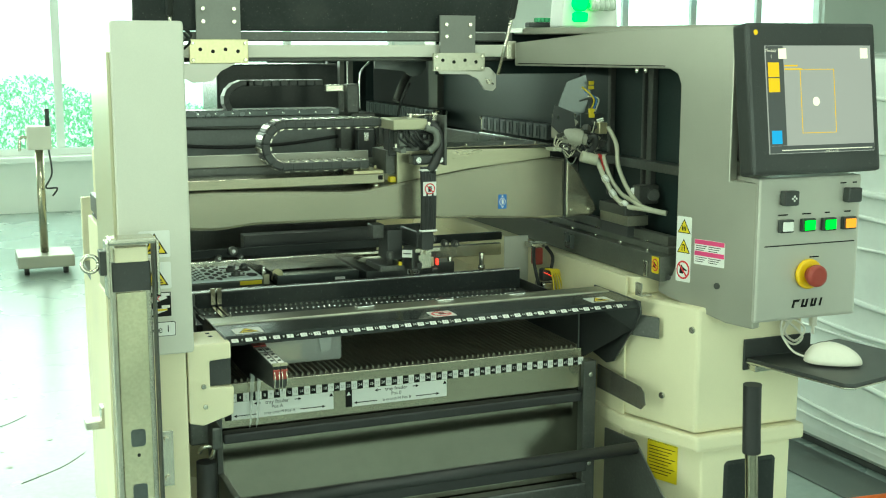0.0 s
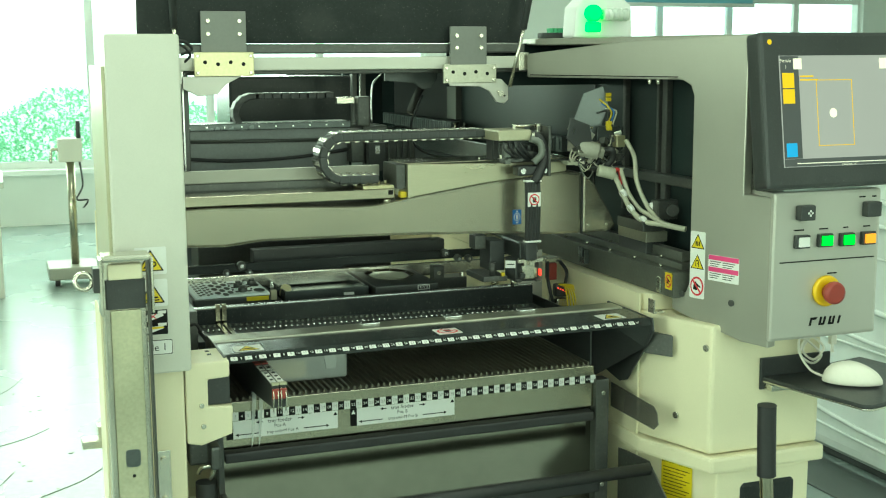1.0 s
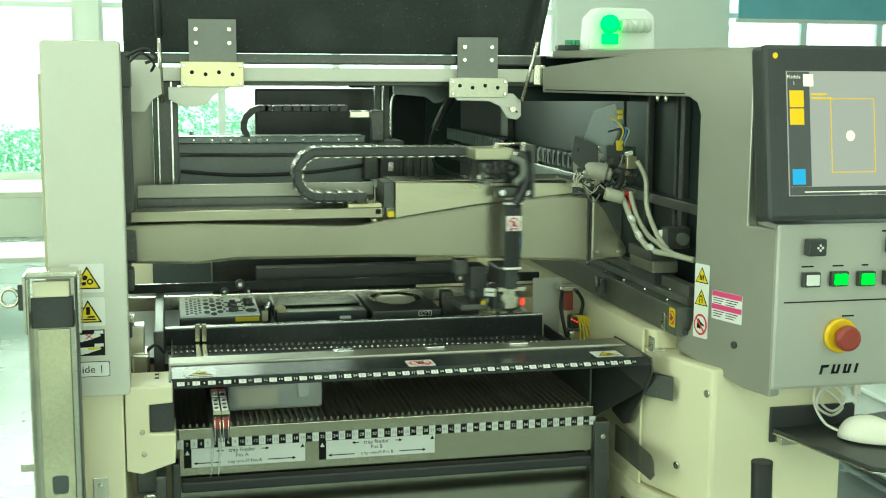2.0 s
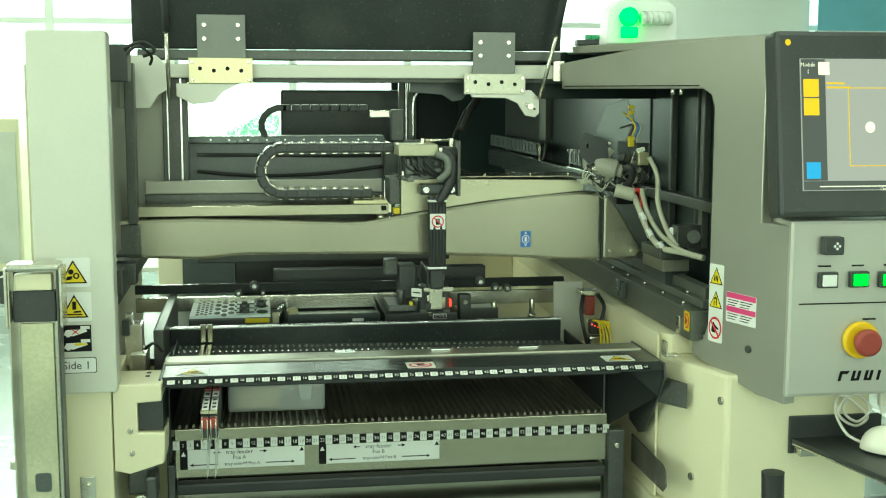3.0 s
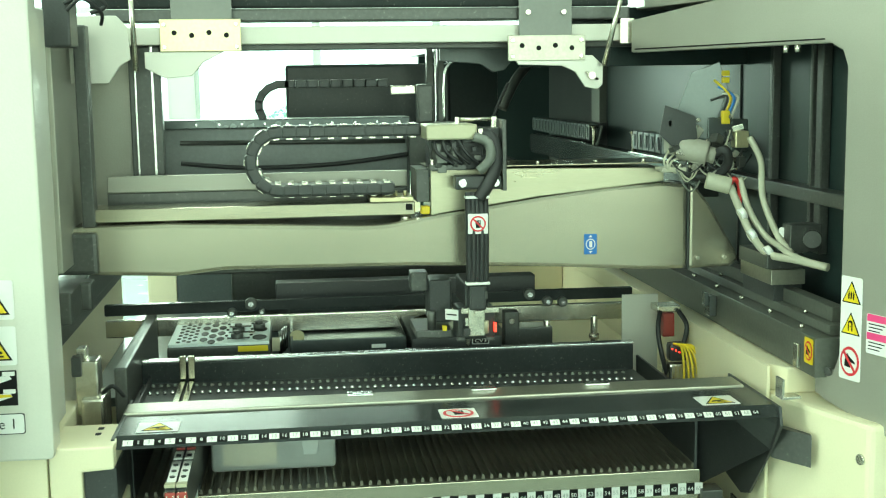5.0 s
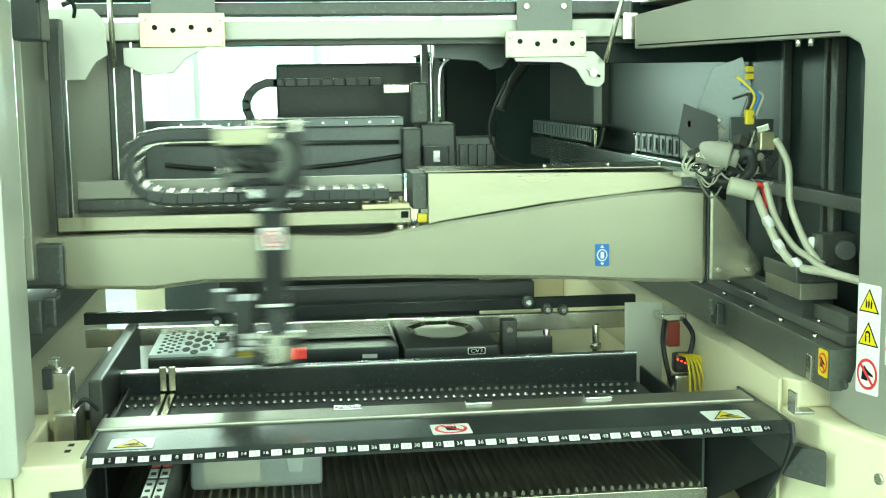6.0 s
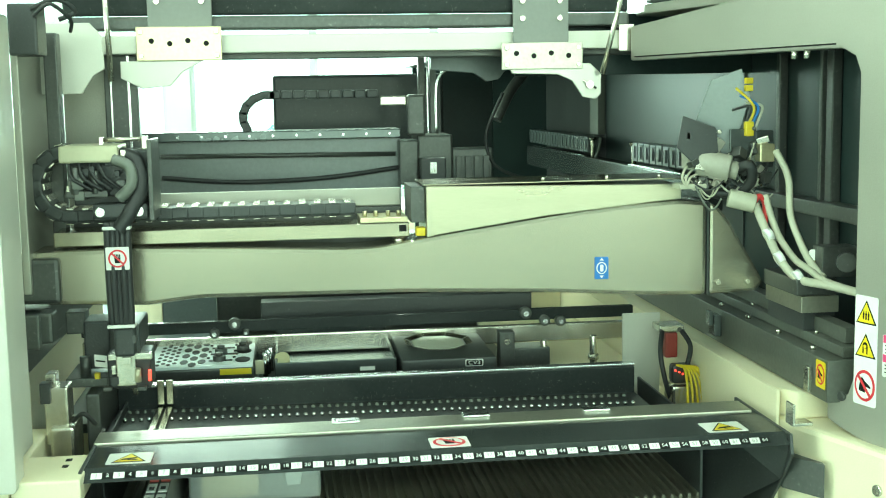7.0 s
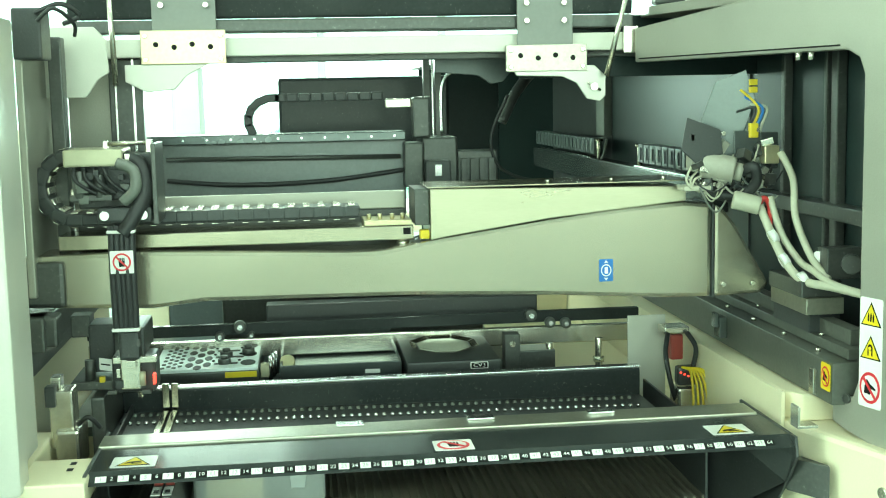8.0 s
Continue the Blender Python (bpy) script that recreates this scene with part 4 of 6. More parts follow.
    tube([(0.938, -0.40, 0.30), (0.93, -0.25, 0.22), (0.83, 0.02, 0.21)], 0.012, 12, bm=bm)
    h = part("push_handle", bm, STEEL, tr, "bent steel push handle")
    part("grip", tube([(0.9295, -0.40, 0.705), (0.927, -0.40, 0.77), (0.925, -0.40, 0.838)], 0.0175, 20, 30, ribs=-0.10), RUBBER, h, "ribbed black rubber grip")
    bm = tube([(-0.042, -0.10, 0.25), (-0.041, -0.10, 0.5), (-0.040, -0.10, 0.62)], 0.012, 14)
    tube([(-0.042, -0.10, 0.25), (-0.02, -0.04, 0.21), (0.004, 0.0, 0.21)], 0.012, 12, bm=bm)
    h = part("push_handle", bm, STEEL, tr, "bent steel push handle")
    part("grip", tube([(-0.040, -0.10, 0.60), (-0.039, -0.10, 0.66), (-0.038, -0.10, 0.717)], 0.0185, 20, 24, ribs=-0.06), RUBBER, h, "ribbed black rubber grip")
    # clamp by the left handle
    bm = box(-0.062, -0.018, -0.08, -0.03, 0.742, 0.80, 0.004)
    box(-0.030, -0.012, -0.12, -0.06, 0.742, 0.785, 0.005, bm)
    part("clamp", bm, DARK_METAL, tr)
    part("clamp_hook", tube([(-0.05, -0.10, 0.735), (-0.045, -0.115, 0.75), (-0.025, -0.11, 0.745), (-0.03, -0.10, 0.72)], 0.004), GALV, tr)
    # white corner housing on the left
    poly = [(-0.074, 0.806), (-0.05, 0.800), (0.004, 0.816), (0.006, 0.866), (-0.036, 0.868), (-0.036, 0.916), (0.002, 0.918), (0.002, 0.9470), (-0.074, 0.9470)]
    c = part("corner_housing", prism(poly, "y", -0.150, -0.048, 0.003), WHITE_PAINT, tr, "cream sheet metal corner housing")
    part("recess", box(-0.0355, 0.003, -0.14, -0.05, 0.8685, 0.9175, 0.001), BLACK_PLASTIC, c)
    for x, z in ((-0.048, 0.872), (-0.046, 0.835)):
        part("bolt_head", cyl((x, -0.150, z), (x, -0.154, z), 0.0045, 12, bev=0.001), GALV, c)
    for y in (-0.10, -0.075):
        part("slot_hole", box(-0.027, -0.020, y, y + 0.010, 0.9472, 0.9476, 0), STICKER_BLACK, c)
    return tr


def build_feeder(x, label):
    f = thing("tape_feeder", (x, 0.02, 0.83), label, "tape feeder", group="tape feeders")
    w = 0.0060
    part("body", prism([(-0.196, 0.868), (-0.196, 0.904), (-0.192, 0.908), (0.33, 0.908), (0.33, 0.836), (-0.001, 0.836), (-0.012, 0.850)], "x", x - w, x + w, 0.001), BLACK_PLASTIC, f)
    T = pose(x, -0.196, 0.908, 0, 0, 0)

    def plate(name, v0, v1, mt, lift=0.0018, half=w - 0.0006, lab=""):
        bm = box(-half, half, v0, v1, 0.0, lift, 0.0004)
        bm.transform(T)
        return part(name, bm, mt, f, lab)
    plate("cream_edge", -0.004, 0.006, CREAM_COVER, 0.004, w + 0.0003)
    p = plate("button_plate", 0.012, 0.094, STICKER_WHITE, lab="white plate with round buttons")
    for k in range(3):
        part("button", cyl(T @ Vector((0, 0.030 + 0.023 * k, 0.001)), T @ Vector((0, 0.030 + 0.023 * k, 0.0032)), 0.0032, 12), BLACK_PLASTIC, p)
    plate("name_plate", 0.106, 0.136, STICKER_WHITE)
    plate("mark", 0.112, 0.122, STICKER_BLACK, 0.0024, 0.003)
    plate("latch", 0.146, 0.171, RED_PLASTIC, 0.003)
    part("red_front", box(x - w - 0.0002, x + w + 0.0002, -0.2005, -0.1962, 0.884, 0.902, 0.0012), RED_PLASTIC, f)
    bm = tube([(x - 0.004, -0.1975, 0.903), (x - 0.004, -0.203, 0.886), (x - 0.004, -0.196, 0.862)], 0.0011, 6)
    tube([(x + 0.004, -0.1975, 0.903), (x + 0.004, -0.203, 0.886), (x + 0.004, -0.196, 0.862)], 0.0011, 6, bm=bm)
    part("wire_hook", bm, GALV, f)
    bm = bmesh.new()
    vs = [bm.verts.new(c) for c in ((x - 0.004, -0.012, 0.851), (x + 0.004, -0.012, 0.851), (x - 0.004, -0.008, 0.752), (x - 0.008, -0.008, 0.738))]
    bm.faces.new(vs)
    bmesh.ops.solidify(bm, geom=bm.faces[:], thickness=0.0006)
    part("tape_tail", bm, CLEAR, f, "clear tape end hanging down")
    return f


def build_plastic_box():
    b = thing("plastic_box", (0.18, 0.14, 0.83), "clear plastic lidded box lying on the feeder bed", "plastic box")
    bm = box(0.100, 0.274, 0.07, 0.20, 0.836, 0.887, 0.008, seg=3)
    part("tub", bm, CLEAR, b)
    part("lid", box(0.094, 0.281, 0.066, 0.204, 0.8875, 0.896, 0.003), CLEAR, b)
    part("latch", prism([(0.224, 0.889), (0.252, 0.889), (0.247, 0.858), (0.229, 0.858)], "y", 0.064, 0.068, 0.001), CLEAR, b)
    part("paper", box(0.116, 0.192, 0.0775, 0.19, 0.842, 0.876, 0.002), PAPER_CREAM, b, "yellowish paper inside")
    return b


# ---- inner machinery ----
def build_conveyor():
    cv = thing("board_conveyor", (0.37, 0.2, 0.875), "black board conveyor with rows of small steel rollers", "conveyor")
    part("front_wall", box(-0.011, 0.757, 0.252, 0.272, 0.905, 0.9545, 0.002), BLACK_GLOSS, cv)
    part("chrome_edge", box(-0.011, 0.757, 0.250, 0.268, 0.955, 0.959, 0.001), ALU, cv)
    part("roller_rail", prism([(-0.011, 0.885), (0.757, 0.885), (0.757, 0.9140), (-0.011, 0.9245)], "y", 0.100, 0.251, 0.001), BLACK_PLASTIC, cv)
    me = bpy.data.meshes.new("roller")
    bm = bmesh.new()
    bmesh.ops.create_icosphere(bm, subdivisions=2, radius=0.0031)
    for f in bm.faces:
        f.smooth = True
    bm.to_mesh(me)
    bm.free()
    me.materials.append(ALU)
    front = me
    back = me.copy()
    back.materials[0] = DUCT_GREY
    for row, (y, z) in enumerate(((0.178, 0.9268), (0.228, 0.9255))):
        me = (front, back)[row]
        for k in range(58):
            x = 0.072 + k * 0.0116
            if x < 0.752:
                ob = new("roller", me)
                ob.parent = cv
                ob.location = (x - 0.37, y - 0.2, z - 0.0137 * x - 0.875)
        for k in range(5):
            ob = new("roller", me)
            ob.parent = cv
            ob.location = (-0.003 + k * 0.011 - 0.37, y - 0.2, z - 0.875)
    for k in range(2):
        bm = box(0.046 + k * 0.013, 0.055 + k * 0.013, 0.11, 0.2495, 0.9255, 0.929, 0.001)
        box(0.046 + k * 0.013, 0.056 + k * 0.013, 0.243, 0.2495, 0.931, 0.966, 0.001, bm)
        part("guide_finger", bm, STEEL, cv, "steel guide finger")
    part("end_block", box(-0.03, -0.012, 0.10, 0.50, 0.876, 0.985, 0.003), DARK_METAL, cv)
    bm = box(-0.075, -0.045, 0.06, 0.10, 0.93, 1.005, 0.003)
    box(-0.068, -0.038, 0.05, 0.12, 0.90, 0.955, 0.004, bm)
    box(-0.075, -0.062, 0.075, 0.10, 1.005, 1.02, 0.002, bm)
    part("sensor_block", bm, GALV, cv)
    part("sensor", box(-0.079, -0.066, 0.055, 0.074, 0.985, 1.012, 0.002), BLACK_PLASTIC, cv)
    bm = tube([(-0.04, 0.06, 0.96), (-0.025, 0.05, 0.972), (-0.012, 0.06, 0.955)], 0.003)
    part("sensor_cable", bm, RUBBER, cv)
    # rear lane bars
    part("rear_bar", box(-0.10, 0.826, 0.50, 0.515, 0.984, 1.003, 0.002), BLACK_GLOSS, cv)
    part("rear_rail", box(-0.10, 0.826, 0.505, 0.52, 0.945, 0.975, 0.002), GALV, cv)
    part("rear_bar", box(0.19, 0.66, 0.56, 0.60, 0.99, 1.022, 0.002), BLACK_PLASTIC, cv)
    part("rear_bar", box(0.02, 0.60, 0.70, 0.74, 1.02, 1.05, 0.003), DARK_METAL, cv)
    for x, z, r in ((0.148, 1.0, 0.010), (0.635, 0.999, 0.010), (0.668, 0.985, 0.009), (0.695, 0.983, 0.009), (0.115, 0.985, 0.008), (0.166, 0.985, 0.006)):
        b = part("pulley", cyl((x, 0.498, z), (x, 0.484, z), r, 18, bev=0.0015), DARK_METAL, cv)
        part("hub", cyl((x, 0.484, z), (x, 0.480, z), r * 0.45, 12), ALU, b)
    for x, h in ((0.735, 0.05), (0.150, 0.045), (0.652, 0.045)):
        bm = cyl((x, 0.42, 0.91), (x, 0.42, 0.92 + h), 0.006, 14, bev=0.001)
        cyl((x, 0.42, 0.93), (x, 0.42, 0.938), 0.009, 14, bm)
        part("guide_pin", bm, GALV, cv)
    bm = box(0.575, 0.60, 0.40, 0.43, 0.90, 0.985, 0.002)
    box(0.60, 0.66, 0.41, 0.46, 0.90, 0.955, 0.002, bm)
    part("lift_block", bm, DARK_METAL, cv)
    part("lift_screw", cyl((0.587, 0.40, 0.97), (0.587, 0.396, 0.97), 0.005, 10), GALV, cv)
    return cv


def build_nozzle_station():
    st = thing("nozzle_station", (0.1, 0.45, 0.90), "bright perforated nozzle tray with round and slotted holes", "nozzle tray")
    part("tray_body", box(0.018, 0.182, 0.345, 0.562, 0.88, 0.9585, 0.003), DARK_METAL, st)
    part("tray_plate", box(0.020, 0.180, 0.342, 0.560, 0.959, 0.964, 0.001), POLISHED_GLARE, st, "polished plate with the window's reflection in its colour")
    holes = []
    for i in range(4):
        for j in range(8):
            holes.append((0.0345 + i * 0.0085, 0.358 + j * 0.026 + (i % 2) * 0.010, 0.0034, 0.0060))
    for i in range(3):
        for j in range(4 + i % 2):
            holes.append((0.0740 + i * 0.0135, 0.372 + j * 0.046 - (i % 2) * 0.020, 0.0062, 0.0150))
    for j in range(3):
        holes.append((0.1640, 0.376 + j * 0.066, 0.0118, 0.0200))
    # raised black discs and bars stand for the dark inside of uncut holes
    for x, y, rx, ry in holes:
        part("hole_disc", prism(ngon(x, y, rx, 14, ry), "z", 0.9638, 0.9646, 0), STICKER_BLACK, st)
    for j in range(4):
        part("slot", box(0.112, 0.148, 0.370 + j * 0.048, 0.380 + j * 0.048, 0.9638, 0.9647, 0), STICKER_BLACK, st)
        for x in (0.110, 0.150):
            part("screw", cyl((x, 0.394 + j * 0.048, 0.9640), (x, 0.394 + j * 0.048, 0.9660), 0.0024, 8), STICKER_BLACK, st)
    for x, y in ((0.128, 0.375), (0.128, 0.43), (0.162, 0.45)):
        bm = cyl((x, y, 0.963), (x, y, 0.972), 0.010, 16, bev=0.001)
        cyl((x, y, 0.972), (x, y, 0.977), 0.006, 14, bm)
        part("nozzle", bm, DARK_METAL, st)
    part("yellow_tag", box(0.13, 0.178, 0.3435, 0.3445, 0.948, 0.957, 0), STICKER_YELLOW, st)
    part("clip", box(0.184, 0.197, 0.35, 0.362, 0.945, 0.966, 0.001), CREAM_COVER, st)
    return st


def build_pan():
    pan = thing("reject_pan", (0.31, 0.45, 0.90), "shallow grey steel pan beside the nozzle tray", "steel pan")
    bm = box(0.214, 0.402, 0.350, 0.56, 0.938, 0.942, 0.001)
    box(0.214, 0.402, 0.346, 0.350, 0.938, 0.962, 0.001, bm)
    box(0.214, 0.218, 0.350, 0.56, 0.938, 0.962, 0.001, bm)
    box(0.398, 0.402, 0.350, 0.56, 0.938, 0.962, 0.001, bm)
    box(0.214, 0.402, 0.556, 0.56, 0.938, 0.975, 0.001, bm)
    part("pan", bm, SHIELD, pan)
    part("pan_stand", box(0.22, 0.40, 0.36, 0.55, 0.876, 0.9375, 0.002), DARK_METAL, pan)
    part("handle_label", box(0.345, 0.368, 0.3448, 0.3458, 0.945, 0.951, 0), STICKER_WHITE, pan)
    part("knob", cyl((0.225, 0.40, 0.945), (0.225, 0.385, 0.962), 0.012, 20, bev=0.001), PLATE, pan, "brass coloured knob")
    for k in range(3):
        part("bolt_head", cyl((0.198 + 0.004 * k, 0.40 + 0.02 * k, 0.93), (0.198 + 0.004 * k, 0.40 + 0.02 * k, 0.968), 0.004, 10), ALU, pan)
    return pan


def build_part_camera():
    pc = thing("part_camera", (0.48, 0.43, 0.88), "black upward camera with an octagonal reflector well", "camera")
    part("body", box(0.408, 0.555, 0.315, 0.545, 0.876, 0.9645, 0.003), BLACK_PLASTIC, pc)
    c = Vector((0.478, 0.435))
    for k in range(8):
        bm = bmesh.new()
        a0, a1 = math.pi / 8 + k * math.pi / 4, math.pi / 8 + (k + 1) * math.pi / 4
        q = [(c.x + r * math.cos(a), c.y + 1.25 * r * math.sin(a), z) for r, a, z in ((0.058, a0 + 0.02, 0.9690), (0.058, a1 - 0.02, 0.9690), (0.047, a1 - 0.02, 0.9655), (0.047, a0 + 0.02, 0.9655))]
        bm.faces.new([bm.verts.new(p) for p in q])
        bmesh.ops.solidify(bm, geom=bm.faces[:], thickness=0.0012)
        part("reflector_plate", bm, STEEL, pc, "polished reflector plate")
    part("window", prism(ngon(c.x, c.y, 0.0440, 8, 0.0550, math.pi / 8), "z", 0.964, 0.9660, 0), mk("frosted lens window", (0.55, 0.56, 0.46), 0.15, 0.2, bump=0), pc)
    bm = bmesh.new()
    m = facing(0.520, 0.3145, 0.9565)
    flat(rounded(-0.014, 0.014, -0.0055, 0.0055, 0.002), m, 0, bm, 0)
    flat(rounded(-0.0125, 0.0125, -0.0042, 0.0042, 0.0015), m, 0.0004, bm, 1)
    letters("CV3", m @ pose(0, 0, 0.0009), 0.0085, bm, 0, squash=1.3)
    part("name_plate", bm, [STICKER_WHITE, STICKER_BLACK], pc)
    return pc


def tangle(g):
    """Loose thin wires, small plugs and brackets round the drive."""
    random.seed(11)
    inks = [RUBBER, DUCT_GREY, RUBBER, CABLE_WHITE, RUBBER, MOTOR_GREY]
    for k in range(30):
        p = Vector((random.uniform(0.780, 0.875), random.uniform(0.098, 0.118), random.uniform(1.24, 1.29)))
        sag = random.uniform(0.010, 0.024)
        run = Vector((random.uniform(0.022, 0.045), random.uniform(-0.012, 0.006), random.uniform(-0.02, 0.02)))
        pts = [p + run * (j / 6) - Vector((0, 0.006 * math.sin(j / 6 * math.pi), sag * math.sin(j / 6 * math.pi))) for j in range(7)]
        part("wire", tube(pts, random.uniform(0.0008, 0.0016), 6, 4), inks[k % len(inks)], g)
    for k in range(34):
        c = Vector((random.uniform(0.778, 0.900), random.uniform(0.10, 0.135), random.uniform(1.235, 1.30)))
        s = [random.uniform(0.003, 0.009) for j in range(3)]
        bm = box(-s[0], s[0], -s[1], s[1], -s[2], s[2], 0.001)
        bm.transform(Matrix.Translation(c) @ pose(0, 0, 0, random.uniform(-20, 20), random.uniform(-35, 35), random.uniform(-30, 30)))
        part("plug", bm, (BLACK_PLASTIC, MOTOR_GREY, DARK_METAL, GALV)[k % 4], g)
    for k in range(9):
        c = Vector((random.uniform(0.80, 0.88), 0.116, random.uniform(1.24, 1.32)))
        part("screw", cyl(c, c + Vector((0, -0.004, 0)), 0.0032, 10, bev=0.0006), GALV, g)


def build_gantry():
    g = thing("gantry_beam", (0.4, 0.2, 1.05), "long machined grey gantry beam with a satin steel cover", "gantry beam")
    poly = [(-0.106, 1.104), (-0.106, 1.172), (0.05, 1.1745), (0.33, 1.164), (0.37, 1.165), (0.45, 1.179), (0.60, 1.200), (0.70, 1.212), (0.79, 1.218), (0.828, 1.214), (0.828, 1.083), (0.76, 1.084), (0.60, 1.094), (0.40, 1.1015), (0.13, 1.104), (0.06, 1.097)]
    part("beam", prism(poly, "y", 0.150, 0.235, 0.006), CAST, g)
    part("beam_seam", box(0.8285, 0.8315, 0.149, 0.232, 1.082, 1.214, 0.0008), BLACK_PLASTIC, g)
    poly = [(0.832, 1.083), (0.832, 1.214), (0.845, 1.206), (0.862, 1.185), (0.905, 1.112), (0.912, 1.098), (0.90, 1.085)]
    part("beam_shoe", prism(poly, "y", 0.150, 0.232, 0.005), CAST, g)
    poly = [(0.434, 1.176), (0.45, 1.1795), (0.60, 1.201), (0.79, 1.2195), (0.79, 1.240), (0.434, 1.246)]
    part("cover", prism(poly, "y", 0.147, 0.25, 0.0015), COVER_STEEL, g, "satin steel sheet cover")
    part("cover_top", box(0.43, 0.80, 0.15, 0.262, 1.2465, 1.2485, 0.0006), STEEL, g)
    part("cover_step", box(0.414, 0.4335, 0.16, 0.25, 1.196, 1.245, 0.001), DARK_METAL, g)
    part("yellow_plug", box(0.420, 0.433, 0.152, 0.17, 1.178, 1.190, 0.002), CABLE_YELLOW, g)
    part("guide_tray", box(-0.06, 0.412, 0.165, 0.24, 1.1765, 1.196, 0.0015), STEEL, g, "bright steel cable guide tray")
    part("guide_foot", cyl((0.05, 0.18, 1.166), (0.05, 0.18, 1.1765), 0.009, 14), GALV, g)
    part("guide_foot", cyl((0.398, 0.18, 1.165), (0.398, 0.18, 1.1765), 0.009, 14), GALV, g)
    part("guide_back", box(-0.05, 0.41, 0.262, 0.272, 1.211, 1.237, 0.002), GREY_PAINT, g)
    # added dark box; shuts out the bright room and darkens under the strip
    part("dark_backing", box(-0.05, 0.41, 0.264, 0.270, 1.150, 1.2105, 0.001), DARK_METAL, g)
    bm = box(0.345, 0.41, 0.165, 0.24, 1.1965, 1.2035, 0.001)
    for x in (0.353, 0.368, 0.385, 0.40):
        cyl((x, 0.19, 1.2035), (x, 0.19, 1.211), 0.0032, 10, bm)
    part("anchor_plate", bm, PLATE, g)
    part("anchor_hole", box(0.398, 0.408, 0.1645, 0.166, 1.184, 1.193, 0.0), STICKER_BLACK, g)
    # left end on its rail
    bm = box(-0.115, -0.05, 0.14, 0.24, 1.105, 1.165, 0.006)
    box(-0.115, -0.055, 0.10, 0.139, 1.06, 1.10, 0.004, bm)
    part("end_carriage", bm, DARK_METAL, g)
    # blue label
    m = facing(0.677, 0.1495, 1.126)
    bm = bmesh.new()
    flat(rounded(-0.0098, 0.0098, -0.0155, 0.0155, 0.001), m, 0, bm, 4)
    flat(ngon(0, 0, 0.0075, 20, 0.0085), m, 0.0004, bm, 0)
    flat(ngon(0, 0, 0.0060, 20, 0.0070), m, 0.0008, bm, 4)
    flat(rounded(-0.0024, 0.0024, -0.0048, 0.0048, 0.0015), m, 0.0012, bm, 0)
    for s in (1, -1):
        flat([(-0.003, 0.0105 * s), (0.003, 0.0105 * s), (0, 0.0142 * s)], m, 0.0006, bm, 0)
    part("blue_label", bm, INKS, g, "blue mandatory sign label")
    # block on the right rail
    part("rail_carriage", box(0.915, 0.958, 0.02, 0.14, 1.052, 1.078, 0.001), BLACK_PLASTIC, g)
    bm = box(0.90, 0.955, 0.01, 0.12, 1.1005, 1.122, 0.002)
    for x in (0.908, 0.922):
        cyl((x, 0.02, 1.122), (x, 0.02, 1.131), 0.005, 12, bm)
    part("clamp_block", bm, DARK_METAL, g)
    part("clamp_foot", box(0.905, 0.956, 0.005, 0.125, 1.0785, 1.1000, 0.001), RAIL_ZINC, g, "machined steel foot")
    # joint bolts and a scuffed lifting plate along the beam
    for x in (0.60, 0.69, 0.765):
        part("bolt_head", cyl((x, 0.17, 1.2485), (x, 0.17, 1.2525), 0.003, 10, bev=0.0006), GALV, g)
    for x, z in ((0.845, 1.10), (0.888, 1.10)):
        part("bolt_head", cyl((x, 0.150, z), (x, 0.146, z), 0.004, 12, bev=0.0008), GALV, g)
    # drive and wiring on the right end
    tilt = pose(0.845, 0.16, 1.318, 0, 14, -20)
    bm = prism([(-0.035, -0.045), (0.028, -0.05), (0.034, 0.05), (0.012, 0.085), (-0.024, 0.06)], "y", 0.0, 0.003, 0.0008, m=tilt)
    part("shield_plate", bm, SHIELD, g)
    bm = prism([(0.776, 1.335), (0.822, 1.318), (0.826, 1.285), (0.790, 1.272), (0.768, 1.292)], "y", 0.100, 0.104, 0.001)
    part("dark_shield", bm, BLACK_PLASTIC, g)
    bm = box(0.848, 0.885, 0.118, 0.122, 1.235, 1.315, 0.001)
    box(0.885, 0.912, 0.122, 0.145, 1.262, 1.312, 0.002, bm)
    part("bracket_plate", bm, SHIELD, g)
    part("relay_box", box(0.884, 0.905, 0.10, 0.12, 1.27, 1.295, 0.002), PLATE, g)
    bm = cyl((0.802, 0.115, 1.272), (0.842, 0.10, 1.262), 0.0185, 22, bev=0.003)
    cyl((0.842, 0.10, 1.262), (0.852, 0.096, 1.259), 0.012, 18, bm)
    box(0.785, 0.805, 0.105, 0.135, 1.262, 1.295, 0.003, bm)
    part("motor", bm, MOTOR_GREY, g, "cream drive motor")
    bm = tube([(0.852, 0.096, 1.262), (0.862, 0.08, 1.268), (0.868, 0.09, 1.245), (0.85, 0.11, 1.225), (0.82, 0.12, 1.23)], 0.007, 10)
    tube([(0.79, 0.13, 1.25), (0.81, 0.12, 1.235), (0.84, 0.11, 1.228), (0.862, 0.10, 1.24)], 0.006, 10, bm=bm)
    part("black_cable", bm, RUBBER, g)
    bm = cyl((0.838, 0.095, 1.224), (0.872, 0.085, 1.215), 0.0125, 18, bev=0.002)
    part("connector", bm, CABLE_WHITE, g)
    tangle(g)
    bm = box(0.772, 0.81, 0.10, 0.135, 1.236, 1.243, 0.002)
    box(0.778, 0.79, 0.10, 0.12, 1.30, 1.316, 0.004, bm, m=None)
    part("terminal_block", bm, CABLE_WHITE, g)
